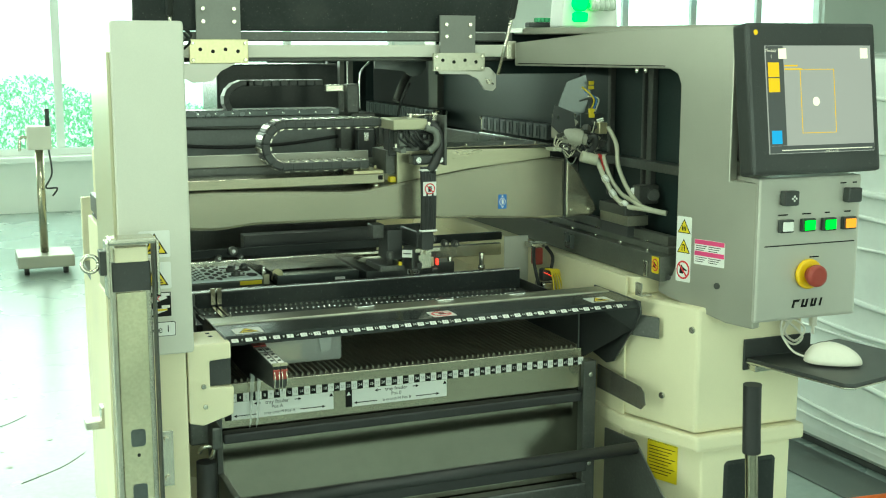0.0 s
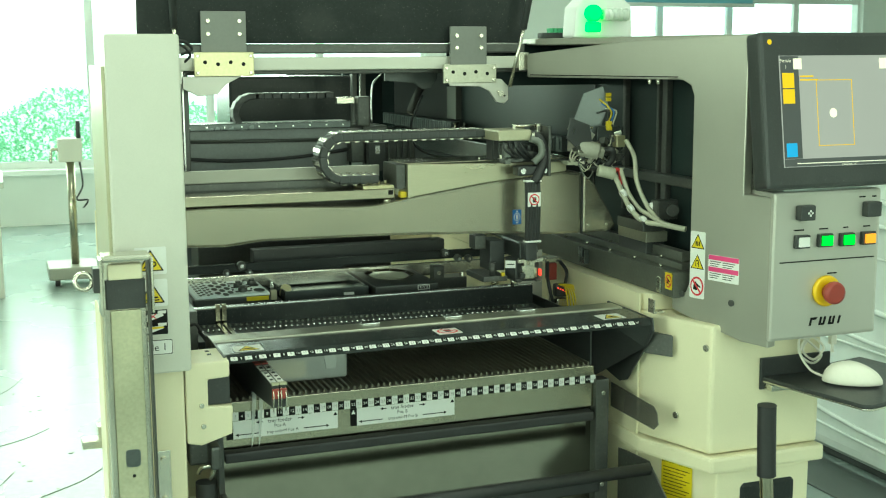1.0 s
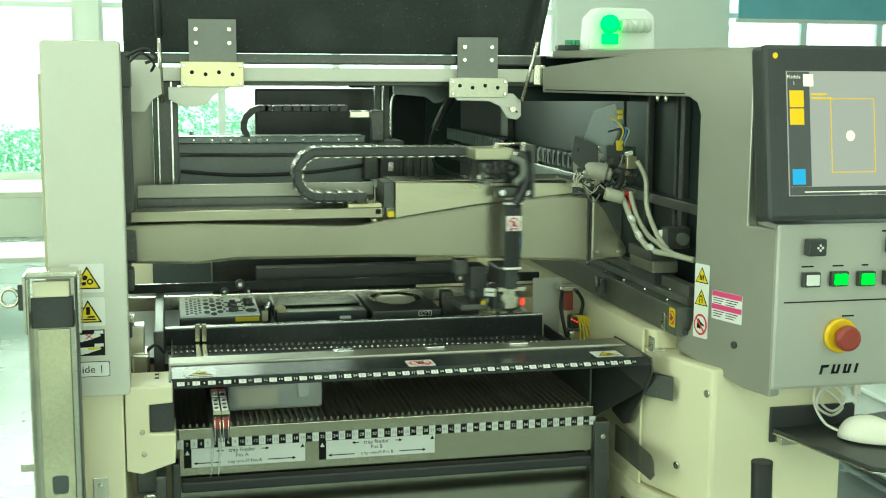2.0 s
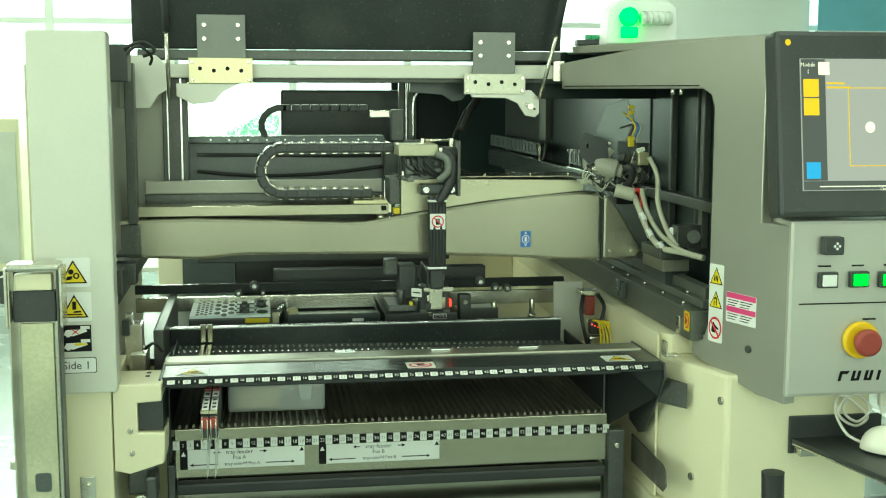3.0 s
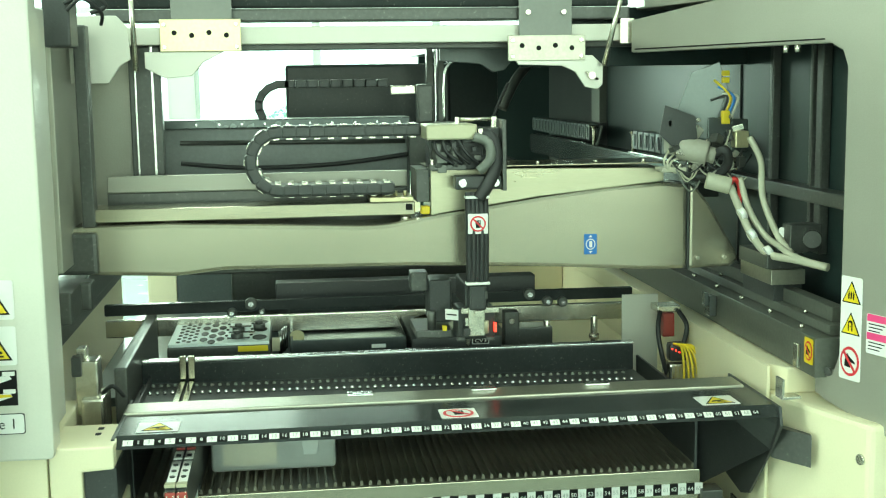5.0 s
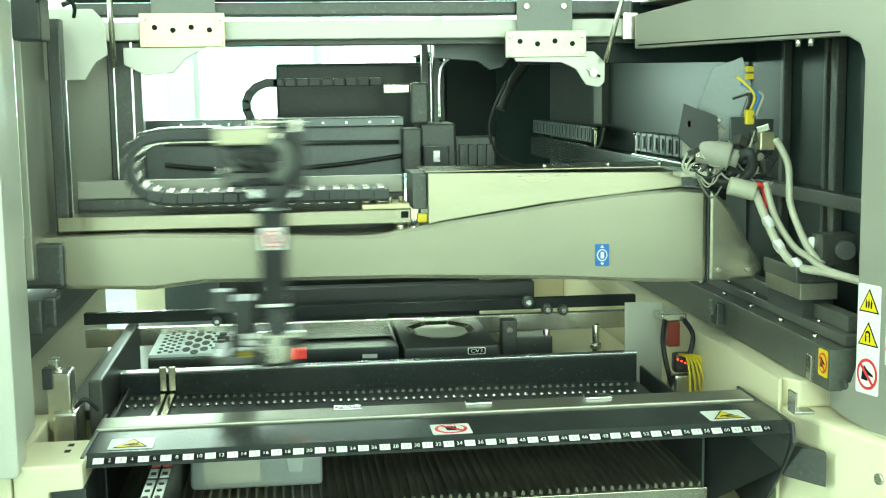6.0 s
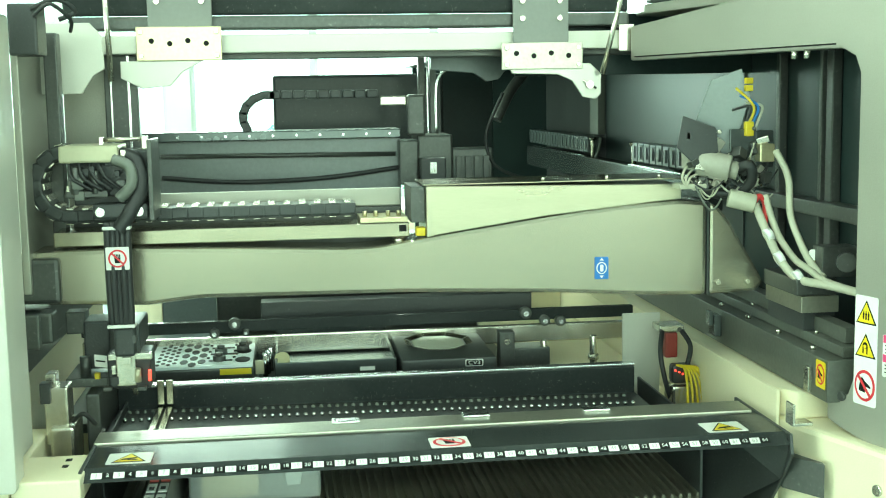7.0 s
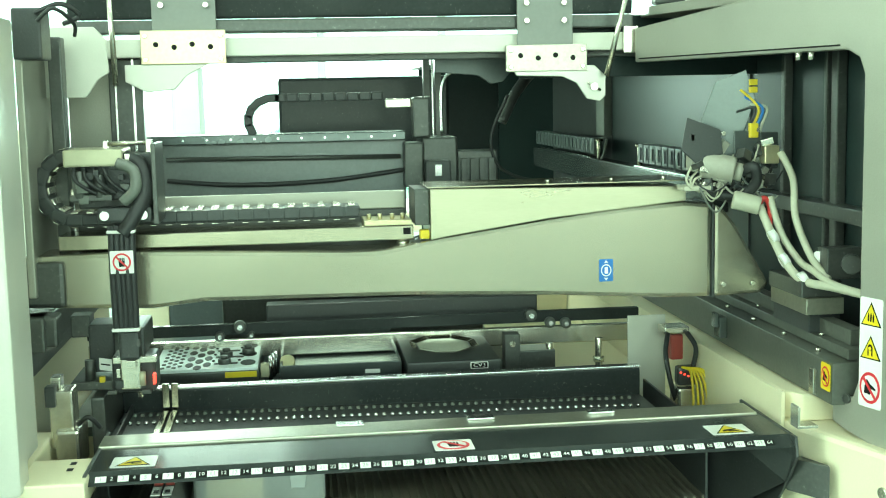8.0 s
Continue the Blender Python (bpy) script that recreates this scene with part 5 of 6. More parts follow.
    for k, (dx, mt) in enumerate(((0.0, CABLE_YELLOW), (0.006, STICKER_BLUE), (0.012, CABLE_WHITE), (-0.005, RUBBER))):
        part("wire", tube([(0.868 + dx, 0.15, 1.37 - 0.01 * k), (0.886 + dx, 0.13, 1.345), (0.876 + dx, 0.125, 1.318), (0.870 + dx, 0.125, 1.285)], 0.0018, 8), mt, g)
    for k in range(2):
        part("yellow_plug", box(0.871, 0.881, 0.12, 0.128, 1.366 + 0.010 * k, 1.374 + 0.010 * k, 0.001), CABLE_YELLOW, g)
    part("yellow_plug", box(0.868, 0.880, 0.112, 0.122, 1.305, 1.325, 0.002), CABLE_YELLOW, g)
    for k in range(3):
        part("wire", tube([(0.785 + 0.008 * k, 0.11, 1.268 - 0.006 * k), (0.775 + 0.006 * k, 0.10, 1.252), (0.782, 0.10, 1.240)], 0.0016, 6), CABLE_WHITE, g)
    part("red_wire", tube([(0.868, 0.09, 1.205), (0.876, 0.085, 1.225), (0.886, 0.085, 1.215), (0.884, 0.08, 1.19)], 0.004, 8), CABLE_RED, g)
    for k, (a, dz) in enumerate(((0.0, 0.0), (0.014, 0.012))):
        pts = [(0.872 + a, 0.085, 1.215 + dz), (0.882 + a, 0.07, 1.18), (0.893 + a * 1.4, 0.05, 1.145), (0.906 + a, 0.02, 1.122 + dz), (0.93, -0.02, 1.118 + dz * 0.3), (0.96, -0.06, 1.112)]
        part("white_conduit", tube(pts, 0.0058 - 0.001 * k, 12, 8, ribs=-0.05), CABLE_WHITE, g, "cream ribbed conduit")
    part("white_conduit", tube([(0.906, 0.10, 1.285), (0.916, 0.08, 1.25), (0.912, 0.06, 1.20), (0.922, 0.03, 1.15), (0.932, 0.0, 1.125)], 0.0048, 10, 8), CABLE_WHITE, g)
    for x, y, z in ((0.884, 0.067, 1.175), (0.893, 0.05, 1.145), (0.906, 0.02, 1.124)):
        part("cable_tie", cyl((x - 0.004, y, z - 0.002), (x + 0.004, y, z + 0.002), 0.0095, 14), STICKER_WHITE, g)
    triangle_label(g, facing(0.935, 0.02, 1.145, -30), 0.026, 0.028, 0.011, "gears", "small yellow triangle label")
    bm = cyl((0.962, 0.0, 1.145), (0.958, -0.012, 1.145), 0.013, 18, bev=0.001)
    box(0.93, 0.978, 0.001, 0.03, 1.125, 1.165, 0.002, bm)
    part("fan_block", bm, DARK_METAL, g)
    return g


def build_rear_gantry():
    r = thing("rear_gantry", (0.3, 0.62, 1.05), "grey rear gantry beam with a ball screw", "gantry beam")
    bm = box(-0.02, 0.44, 0.62, 0.68, 1.165, 1.312, 0.003)
    part("beam", bm, mk("dull grey casting", (0.20, 0.21, 0.21), 0.4, 0.4, var=0.15, bump=0.02), r)
    part("beam_top", box(-0.02, 0.44, 0.60, 0.62, 1.296, 1.312, 0.002), SHIELD, r)
    part("screw", cyl((0.03, 0.606, 1.272), (0.43, 0.606, 1.268), 0.004, 12), DARK_METAL, r)
    part("lower_belt", tube([(0.03, 0.606, 1.236), (0.15, 0.606, 1.226), (0.30, 0.606, 1.229), (0.44, 0.606, 1.245)], 0.004, 8), RUBBER, r)
    for k in range(10):
        part("bolt_head", cyl((0.06 + k * 0.04, 0.60, 1.304), (0.06 + k * 0.04, 0.598, 1.304), 0.0022, 8), ALU, r)
    bm = box(0.435, 0.468, 0.58, 0.66, 1.215, 1.292, 0.003)
    box(0.468, 0.53, 0.60, 0.70, 1.19, 1.30, 0.004, bm)
    box(0.45, 0.48, 0.57, 0.60, 1.30, 1.37, 0.004, bm)
    part("carriage", bm, DARK_METAL, r)
    bm = box(0.468, 0.512, 0.55, 0.575, 1.195, 1.262, 0.003)
    p = part("scanner", bm, BLACK_PLASTIC, r, "dark violet scanner block")
    part("scanner_window", box(0.484, 0.496, 0.5485, 0.5505, 1.235, 1.255, 0.001), ALU, p)
    part("connector", box(0.405, 0.45, 0.59, 0.61, 1.352, 1.368, 0.002), GALV, r)
    for k in range(9):
        a = math.pi / 2 + k * math.pi / 8
        c = Vector((0.215 + 0.045 * math.cos(a) if k else 0.215, 0.63, 1.335 + 0.038 * math.sin(a)))
        if k < 6:
            part("chain_link", box(-0.011, 0.011, -0.02, 0.02, -0.007, 0.007, 0.002, m=Matrix.Translation(c) @ pose(0, 0, 0, 0, -math.degrees(a - math.pi / 2), 0)), BLACK_PLASTIC, r)
    for k in range(9):
        part("chain_link", box(0.215 + k * 0.021, 0.234 + k * 0.021, 0.61, 0.65, 1.366, 1.380, 0.002), BLACK_PLASTIC, r)
    bm = tube([(0.508, 0.66, 1.43), (0.535, 0.66, 1.42), (0.512, 0.66, 1.39), (0.510, 0.66, 1.30)], 0.003, 8)
    part("bright_pipe", bm, ALU, r)
    part("hanging_cable", tube([(0.62, 0.60, 1.37), (0.59, 0.6, 1.30), (0.60, 0.6, 1.25), (0.64, 0.6, 1.225), (0.70, 0.6, 1.215)], 0.0028, 8), RUBBER, r)
    part("hanging_duct", tube([(0.70, 0.75, 1.42), (0.66, 0.74, 1.375), (0.63, 0.73, 1.32)], 0.010, 10), DARK_METAL, r)
    bm = box(0.53, 0.60, 0.60, 0.66, 1.21, 1.275, 0.003)
    for k in range(4):
        box(0.535 + k * 0.016, 0.545 + k * 0.016, 0.592, 0.60, 1.22, 1.262, 0.001, bm)
    part("valve_block", bm, DARK_METAL, r)
    # toothed magnet track along the side wall
    for k in range(36):
        y = 0.46 + k * 0.04
        if 0.84 < y < 1.22:
            continue
        bm = box(0.925, 0.955, y, y + 0.034, 1.232, 1.268, 0.001)
        box(0.9225, 0.9245, y + 0.010, y + 0.024, 1.238, 1.262, 0.0005, bm)
        part("magnet_plate", bm, DARK_PANEL, r)
    for y0, y1 in ((0.44, 0.845), (1.215, 1.80)):
        part("bright_strip", box(0.914, 0.918, y0, y1, 1.2235, 1.2265, 0.0005), ALU, r)
    for y in (0.858, 1.19):
        bm = cyl((0.93, y, 1.222), (0.93, y, 1.262), 0.005, 12, bev=0.001)
        cyl((0.93, y, 1.262), (0.93, y, 1.268), 0.009, 12, bm)
        part("stop_post", bm, STEEL, r)
    pts = [(0.93, 1.17 - 0.05 * math.sin(a * 0.5), 1.225 + 0.022 * (1 - math.cos(a))) for a in [k * 0.35 for k in range(10)]]
    part("loop_wire", tube(pts, 0.003, 8, 4), DUCT_GREY, r)
    part("track_base", box(0.918, 0.955, 0.42, 1.9, 1.17, 1.222, 0.002), BLACK_GLOSS, r)
    return r


def build_wiring():
    w = thing("sensor_wiring", (0.83, 0.3, 0.9), "bundle of black and yellow wires with a red lit sensor", "wiring")
    part("plug", box(0.822, 0.842, 0.305, 0.33, 0.952, 0.992, 0.003), RED_PLASTIC, w)
    part("plug_base", box(0.812, 0.852, 0.305, 0.345, 0.993, 1.004, 0.002), GALV, w)
    bm = tube([(0.815, 0.30, 0.996), (0.806, 0.28, 0.965), (0.812, 0.27, 0.92), (0.826, 0.28, 0.885)], 0.004, 8)
    tube([(0.846, 0.30, 0.996), (0.854, 0.28, 0.975), (0.845, 0.27, 0.945)], 0.004, 8, bm=bm)
    part("black_cable", bm, RUBBER, w)
    b = part("sensor", box(0.820, 0.852, 0.262, 0.285, 0.92, 0.950, 0.006), BLACK_PLASTIC, w)
    for k in range(4):
        part("lamp", cyl((0.824 + k * 0.006, 0.2615, 0.942 - 0.003 * k), (0.824 + k * 0.006, 0.2605, 0.942 - 0.003 * k), 0.0016, 8), GLOW_RED, b)
    part("sensor_foot", box(0.818, 0.846, 0.255, 0.30, 0.876, 0.918, 0.004), GALV, w)
    for k in range(6):
        d = 0.0065 * k
        part("yellow_wire", tube([(0.826 + d * 0.4, 0.262, 0.950 - 0.001 * k), (0.834 + d * 0.6, 0.250, 0.948), (0.836 + d, 0.240, 0.925), (0.834 + d * 1.3, 0.230, 0.885)], 0.0021, 6), CABLE_YELLOW, w)
    return w


HEAD_X = 0.475


def build_head():
    h = thing("pick_and_place_unit", (HEAD_X, 0.10, 1.17), "black placing head with a thick hose bundle sliding along the beam", "placing head")
    X = HEAD_X
    bm = box(X - 0.035, X + 0.045, 0.128, 0.19, 1.245, 1.305, 0.003)
    box(X - 0.06, X - 0.03, 0.13, 0.18, 1.25, 1.29, 0.004, bm)
    box(X - 0.062, X + 0.040, 0.155, 0.192, 1.232, 1.305, 0.003, bm)
    part("carriage", bm, BLACK_PLASTIC, h)
    bm = box(X + 0.040, X + 0.046, 0.10, 0.19, 1.215, 1.318, 0.001)
    part("side_plate", bm, DARK_METAL, h)
    part("cover", box(X - 0.070, X + 0.004, 0.105, 0.19, 1.290, 1.312, 0.003), CREAM_COVER, h, "cream end cover of the cable chain")
    bm = cyl((X - 0.052, 0.118, 1.25), (X - 0.052, 0.118, 1.285), 0.010, 14, bev=0.001)
    cyl((X - 0.028, 0.118, 1.25), (X - 0.028, 0.118, 1.28), 0.009, 14, bm, bev=0.001)
    box(X - 0.065, X - 0.012, 0.11, 0.127, 1.246, 1.254, 0.001, bm)
    part("valve_set", bm, DARK_METAL, h)
    for k in range(4):
        part("small_hose", tube([(X - 0.058 + 0.012 * k, 0.112, 1.29), (X - 0.055 + 0.014 * k, 0.104, 1.272), (X - 0.03 + 0.012 * k, 0.108, 1.255)], 0.0025, 6), RUBBER, h)
    part("grey_duct", tube([(X - 0.002, 0.10, 1.294), (X + 0.018, 0.095, 1.285), (X + 0.020, 0.092, 1.262), (X + 0.004, 0.095, 1.245)], 0.0075, 12, ribs=-0.06), DUCT_GREY, h, "grey corrugated duct")
    part("black_duct", tube([(X + 0.006, 0.12, 1.30), (X + 0.026, 0.11, 1.290), (X + 0.030, 0.10, 1.255), (X + 0.016, 0.09, 1.225), (X + 0.002, 0.088, 1.205)], 0.0095, 12, 8), RUBBER, h)
    bm = box(X - 0.030, X + 0.038, 0.096, 0.127, 1.218, 1.238, 0.004)
    c = part("clamp_bar", bm, BLACK_PLASTIC, h)
    for dx in (-0.020, 0.028):
        b = part("clamp_bolt", cyl((X + dx, 0.096, 1.228), (X + dx, 0.090, 1.228), 0.0065, 16, bev=0.001), ALU, h)
    for k in range(5):
        dx = -0.0125 + 0.00625 * k
        part("hose", tube([(X + dx, 0.092, 1.215), (X + dx, 0.088 - 0.003 * (k % 2), 1.15), (X + dx * 0.95, 0.092, 1.078)], 0.0048, 10, 4), RUBBER, h)
    for z in (1.208, 1.082):
        part("hose_tie", box(X - 0.0175, X + 0.0175, 0.082, 0.100, z - 0.002, z + 0.002, 0.0015), STICKER_WHITE, h)
    m = facing(X, 0.0815, 1.170)
    bm = bmesh.new()
    flat(rounded(-0.0145, 0.0145, -0.0145, 0.0145, 0.001), m, 0, bm, 0)
    ban_sign(bm, m, 0, 0, 0.0115)
    part("warning_label", bm, INKS, h, "white label with red no touching sign")
    random.seed(7)
    for k in range(18):
        c = Vector((X + random.uniform(-0.062, 0.036), random.uniform(0.108, 0.124), random.uniform(1.246, 1.30)))
        s = [random.uniform(0.003, 0.008) for j in range(3)]
        part("fitting", box(c.x - s[0], c.x + s[0], c.y - s[1], c.y + s[1], c.z - s[2], c.z + s[2], 0.001), (BLACK_PLASTIC, DARK_METAL, BLACK_PLASTIC, GALV, DUCT_GREY)[k % 5], h)
    for k in range(10):
        c = Vector((X + random.uniform(-0.03, 0.03), random.uniform(0.100, 0.118), random.uniform(0.995, 1.07)))
        s = [random.uniform(0.002, 0.006) for j in range(3)]
        part("fitting", box(c.x - s[0], c.x + s[0], c.y - s[1], c.y + s[1], c.z - s[2], c.z + s[2], 0.0008), (BLACK_PLASTIC, DARK_METAL, GALV)[k % 3], h)
    # rail along the top with a bright rod
    bm = cyl((X - 0.02, 0.14, 1.318), (X + 0.035, 0.14, 1.318), 0.003, 10)
    box(X - 0.024, X - 0.018, 0.135, 0.145, 1.305, 1.322, 0.001, bm)
    box(X + 0.030, X + 0.038, 0.135, 0.145, 1.305, 1.322, 0.001, bm)
    part("top_rod", bm, GALV, h)
    # lower working end, below the beam
    bm = box(X - 0.026, X + 0.030, 0.12, 0.175, 0.992, 1.040, 0.004)
    box(X - 0.015, X + 0.018, 0.12, 0.22, 1.040, 1.078, 0.004, bm)
    box(X - 0.012, X + 0.014, 0.095, 0.13, 1.040, 1.078, 0.004, bm)
    part("lower_body", bm, BLACK_PLASTIC, h)
    bm = box(X - 0.012, X + 0.013, 0.104, 0.119, 1.000, 1.045, 0.002)
    box(X - 0.022, X + 0.034, 0.106, 0.119, 1.034, 1.042, 0.001, bm)
    part("front_bracket", bm, GALV, h)
    part("red_lamp", box(X + 0.0275, X + 0.031, 0.110, 0.119, 1.004, 1.018, 0.001), GLOW_RED, h, "lit red lamp")
    part("spring", cyl((X + 0.014, 0.108, 1.004), (X + 0.014, 0.108, 1.022), 0.005, 12), CREAM_COVER, h)
    m = facing(X - 0.034, 0.125, 1.030, -35)
    bm = bmesh.new()
    flat(rounded(-0.011, 0.011, -0.008, 0.008, 0.001), m, 0, bm, 0)
    flat([(-0.008, -0.001), (0.008, -0.001), (0.008, 0.001), (-0.008, 0.001)], m, 0.0004, bm, 2)
    part("name_plate", bm, INKS, h)
    bm = box(X - 0.088, X - 0.062, 0.19, 0.225, 1.055, 1.085, 0.002)
    part("side_module", bm, DARK_METAL, h)
    part("valve_block", box(X - 0.062, X - 0.028, 0.17, 0.23, 1.01, 1.075, 0.003), BLACK_PLASTIC, h)
    bm = box(X - 0.085, X - 0.03, 0.15, 0.25, 0.990, 1.002, 0.002)
    cyl((X - 0.06, 0.16, 1.002), (X - 0.06, 0.16, 1.03), 0.007, 12, bm)
    part("nozzle_plate", bm, DARK_METAL, h)
    part("yellow_tip", box(X - 0.046, X - 0.039, 0.142, 0.15, 1.002, 1.010, 0.001), CABLE_YELLOW, h)
    part("nozzle", cyl((X, 0.19, 0.990), (X, 0.19, 0.968), 0.007, 14, r2=0.003), GALV, h)
    return h


# ---- cable chain that rolls with the head ----
LINK, RAD, ZTOP, ANCHOR, LENGTH = 0.0205, 0.043, 1.302, 0.39, 0.520


def build_chain():
    ch = thing("cable_chain", (0.2, 0.205, 1.2), "black plastic cable chain with a rounded bend", "cable chain")
    me = bpy.data.meshes.new("chain_link")
    bm = box(-0.0115, 0.0115, -0.028, 0.028, -0.008, 0.008, 0.003)
    box(-0.0095, 0.0095, -0.024, 0.024, 0.0082, 0.0095, 0.0006, bm)
    bm.to_mesh(me)
    bm.free()
    me.materials.append(BLACK_PLASTIC)
    strip = bpy.data.meshes.new("link_bar")
    bm = box(-0.0045, 0.0045, -0.026, 0.026, 0.0096, 0.0108, 0.0004)
    box(-0.0045, 0.0045, -0.026, 0.026, -0.0108, -0.0082, 0.0004, bm)
    bm.to_mesh(strip)
    bm.free()
    strip.materials.append(GALV)
    links = []
    for k in range(int(LENGTH / LINK)):
        ob = new("chain_link", me)
        ob.parent = ch
        bar = new("link_bar", strip)
        bar.parent = ob
        links.append(ob)
    return ch, links


def link_pose(head_x, s):
    xh = head_x - 0.065
    xc = (xh + ANCHOR + math.pi * RAD - LENGTH) / 2
    a = max(0.0, xh - xc)
    xc = xh - a
    if s < a:
        x, z, turn = xh - s, ZTOP, 0.0
    elif s < a + math.pi * RAD:
        t = (s - a) / RAD
        x, z, turn = xc - RAD * math.sin(t), ZTOP - RAD + RAD * math.cos(t), -math.degrees(t)
    else:
        x, z, turn = xc + (s - a - math.pi * RAD), ZTOP - 2 * RAD, -180.0
    return pose(x - 0.2, 0, z - 1.2, 0, turn, 0)


# ---- raised hood ----
def build_hood():
    hd = thing("hood", (0.35, 0.33, 1.46), "dark raised hood on two steel hinges", "machine hood")
    bm = box(-0.075, 0.772, 0.345, 0.375, 1.490, 2.25, 0.004, m=Matrix.Translation((0, 0.345, 1.49)) @ pose(0, 0, 0, 7, 0, 0) @ Matrix.Translation((0, -0.345, -1.49)))
    part("panel", bm, BLACK_GLOSS, hd)
    part("edge_profile", box(-0.065, 0.77, 0.332, 0.37, 1.469, 1.489, 0.003), DARK_METAL, hd)
    for x0, x1, b0, b1, zb, zt in ((0.049, 0.141, 0.032, 0.154, 1.424, 1.473), (0.587, 0.672, 0.568, 0.692, 1.404, 1.444)):
        p = part("hinge_plate", box(x0, x1, 0.318, 0.324, zt - 0.012, zt + 0.082, 0.001), HINGE_GREY, hd, "dark grey hinge plate")
        for dx in (0.014, x1 - x0 - 0.014):
            for z in (zt + 0.062, zt + 0.036):
                part("bolt_head", cyl((x0 + dx, 0.318, z), (x0 + dx, 0.313, z), 0.0048, 12, bev=0.001), GALV, p)
        b = part("hinge_base", box(b0, b1, 0.310, 0.3175, zb, zt, 0.0012), PLATE if x0 < 0.3 else RAIL_ZINC, hd, "yellowish zinc hinge base" if x0 < 0.3 else "dull zinc hinge base")
        for k in range(4):
            x = b0 + 0.022 + k * (b1 - b0 - 0.044) / 3
            z = (zb + zt) / 2 + 0.004 - 0.004 * (k % 2)
            part("bore", cyl((x, 0.3105, z), (x, 0.3092, z), 0.0040, 12), STICKER_BLACK, b)
        for x in (b0 + 0.007, b1 - 0.007):
            for z in (zb + 0.007, zt - 0.008):
                part("bolt_head", cyl((x, 0.310, z), (x, 0.307, z), 0.0038, 10, bev=0.0008), GALV, b)
    poly = [(x - 0.036, z - 0.012) for x, z in ((0.612, 1.424), (0.740, 1.424), (0.757, 1.408), (0.757, 1.378), (0.748, 1.370), (0.728, 1.374), (0.712, 1.398), (0.69, 1.408), (0.620, 1.410))]
    part("hinge_lobe", prism(poly, "y", 0.312, 0.318, 0.001), PANEL_PAINT, hd)
    bm = cyl((0.702, 0.312, 1.380), (0.702, 0.305, 1.380), 0.006, 12)
    cyl((0.692, 0.307, 1.386), (0.712, 0.307, 1.374), 0.002, 8, bm)
    part("cotter_pin", bm, GALV, hd)
    poly = [(0.034, 1.424), (0.128, 1.424), (0.096, 1.408), (0.078, 1.388), (0.038, 1.384), (0.008, 1.40), (0.008, 1.424)]
    part("hinge_lobe", prism(poly, "y", 0.312, 0.318, 0.001), PANEL_PAINT, hd)
    for x0, x1, y0 in ((0.718, 0.76, 0.295), (-0.004, -0.008, 0.30)):
        g = part("gas_strut", cyl((x0, y0, 1.395), (x1, y0, 1.56), 0.0042, 12), GALV, hd, "thin gas strut")
        part("strut_sleeve", cyl((x0 + (x1 - x0) * 0.75, y0, 1.52), (x1 + (x1 - x0) * 0.9, y0, 1.75), 0.0075, 14), BLACK_PLASTIC, g)
    return hd


# ---- things on and round the machine ----
def build_mouse_shelf():
    s = thing("mouse_shelf", (1.18, -0.34, 0.83), "black folding mouse shelf on a steel bracket", "shelf")
    T = pose(1.030, -0.236, 0.832, 0, 0, 13)
    bm = prism([(0.0, 0.0), (0.0, -0.235), (0.012, -0.248), (0.275, -0.248), (0.29, -0.235), (0.29, 0.0)], "z", 0.0, 0.007, 0.002, m=T)
    part("board", bm, BLACK_PLASTIC, s)
    bm = prism([(0.0, 0.0), (0.0, -0.235), (0.012, -0.248), (0.275, -0.248), (0.29, -0.235), (0.29, 0.0)], "z", -0.004, -0.0005, 0.001, m=T)
    part("rim", bm, GALV, s)
    part("slot_frame", box(1.026, 1.19, -0.2335, -0.2285, 0.812, 0.876, 0.010), BLACK_PLASTIC, s)
    bm = box(1.034, 1.10, -0.26, -0.234, 0.814, 0.827, 0.002)
    part("bracket", bm, GALV, s)
    part("knob", cyl((1.055, -0.24, 0.822), (1.055, -0.256, 0.822), 0.009, 12, bev=0.001), BLACK_PLASTIC, s)
    return s


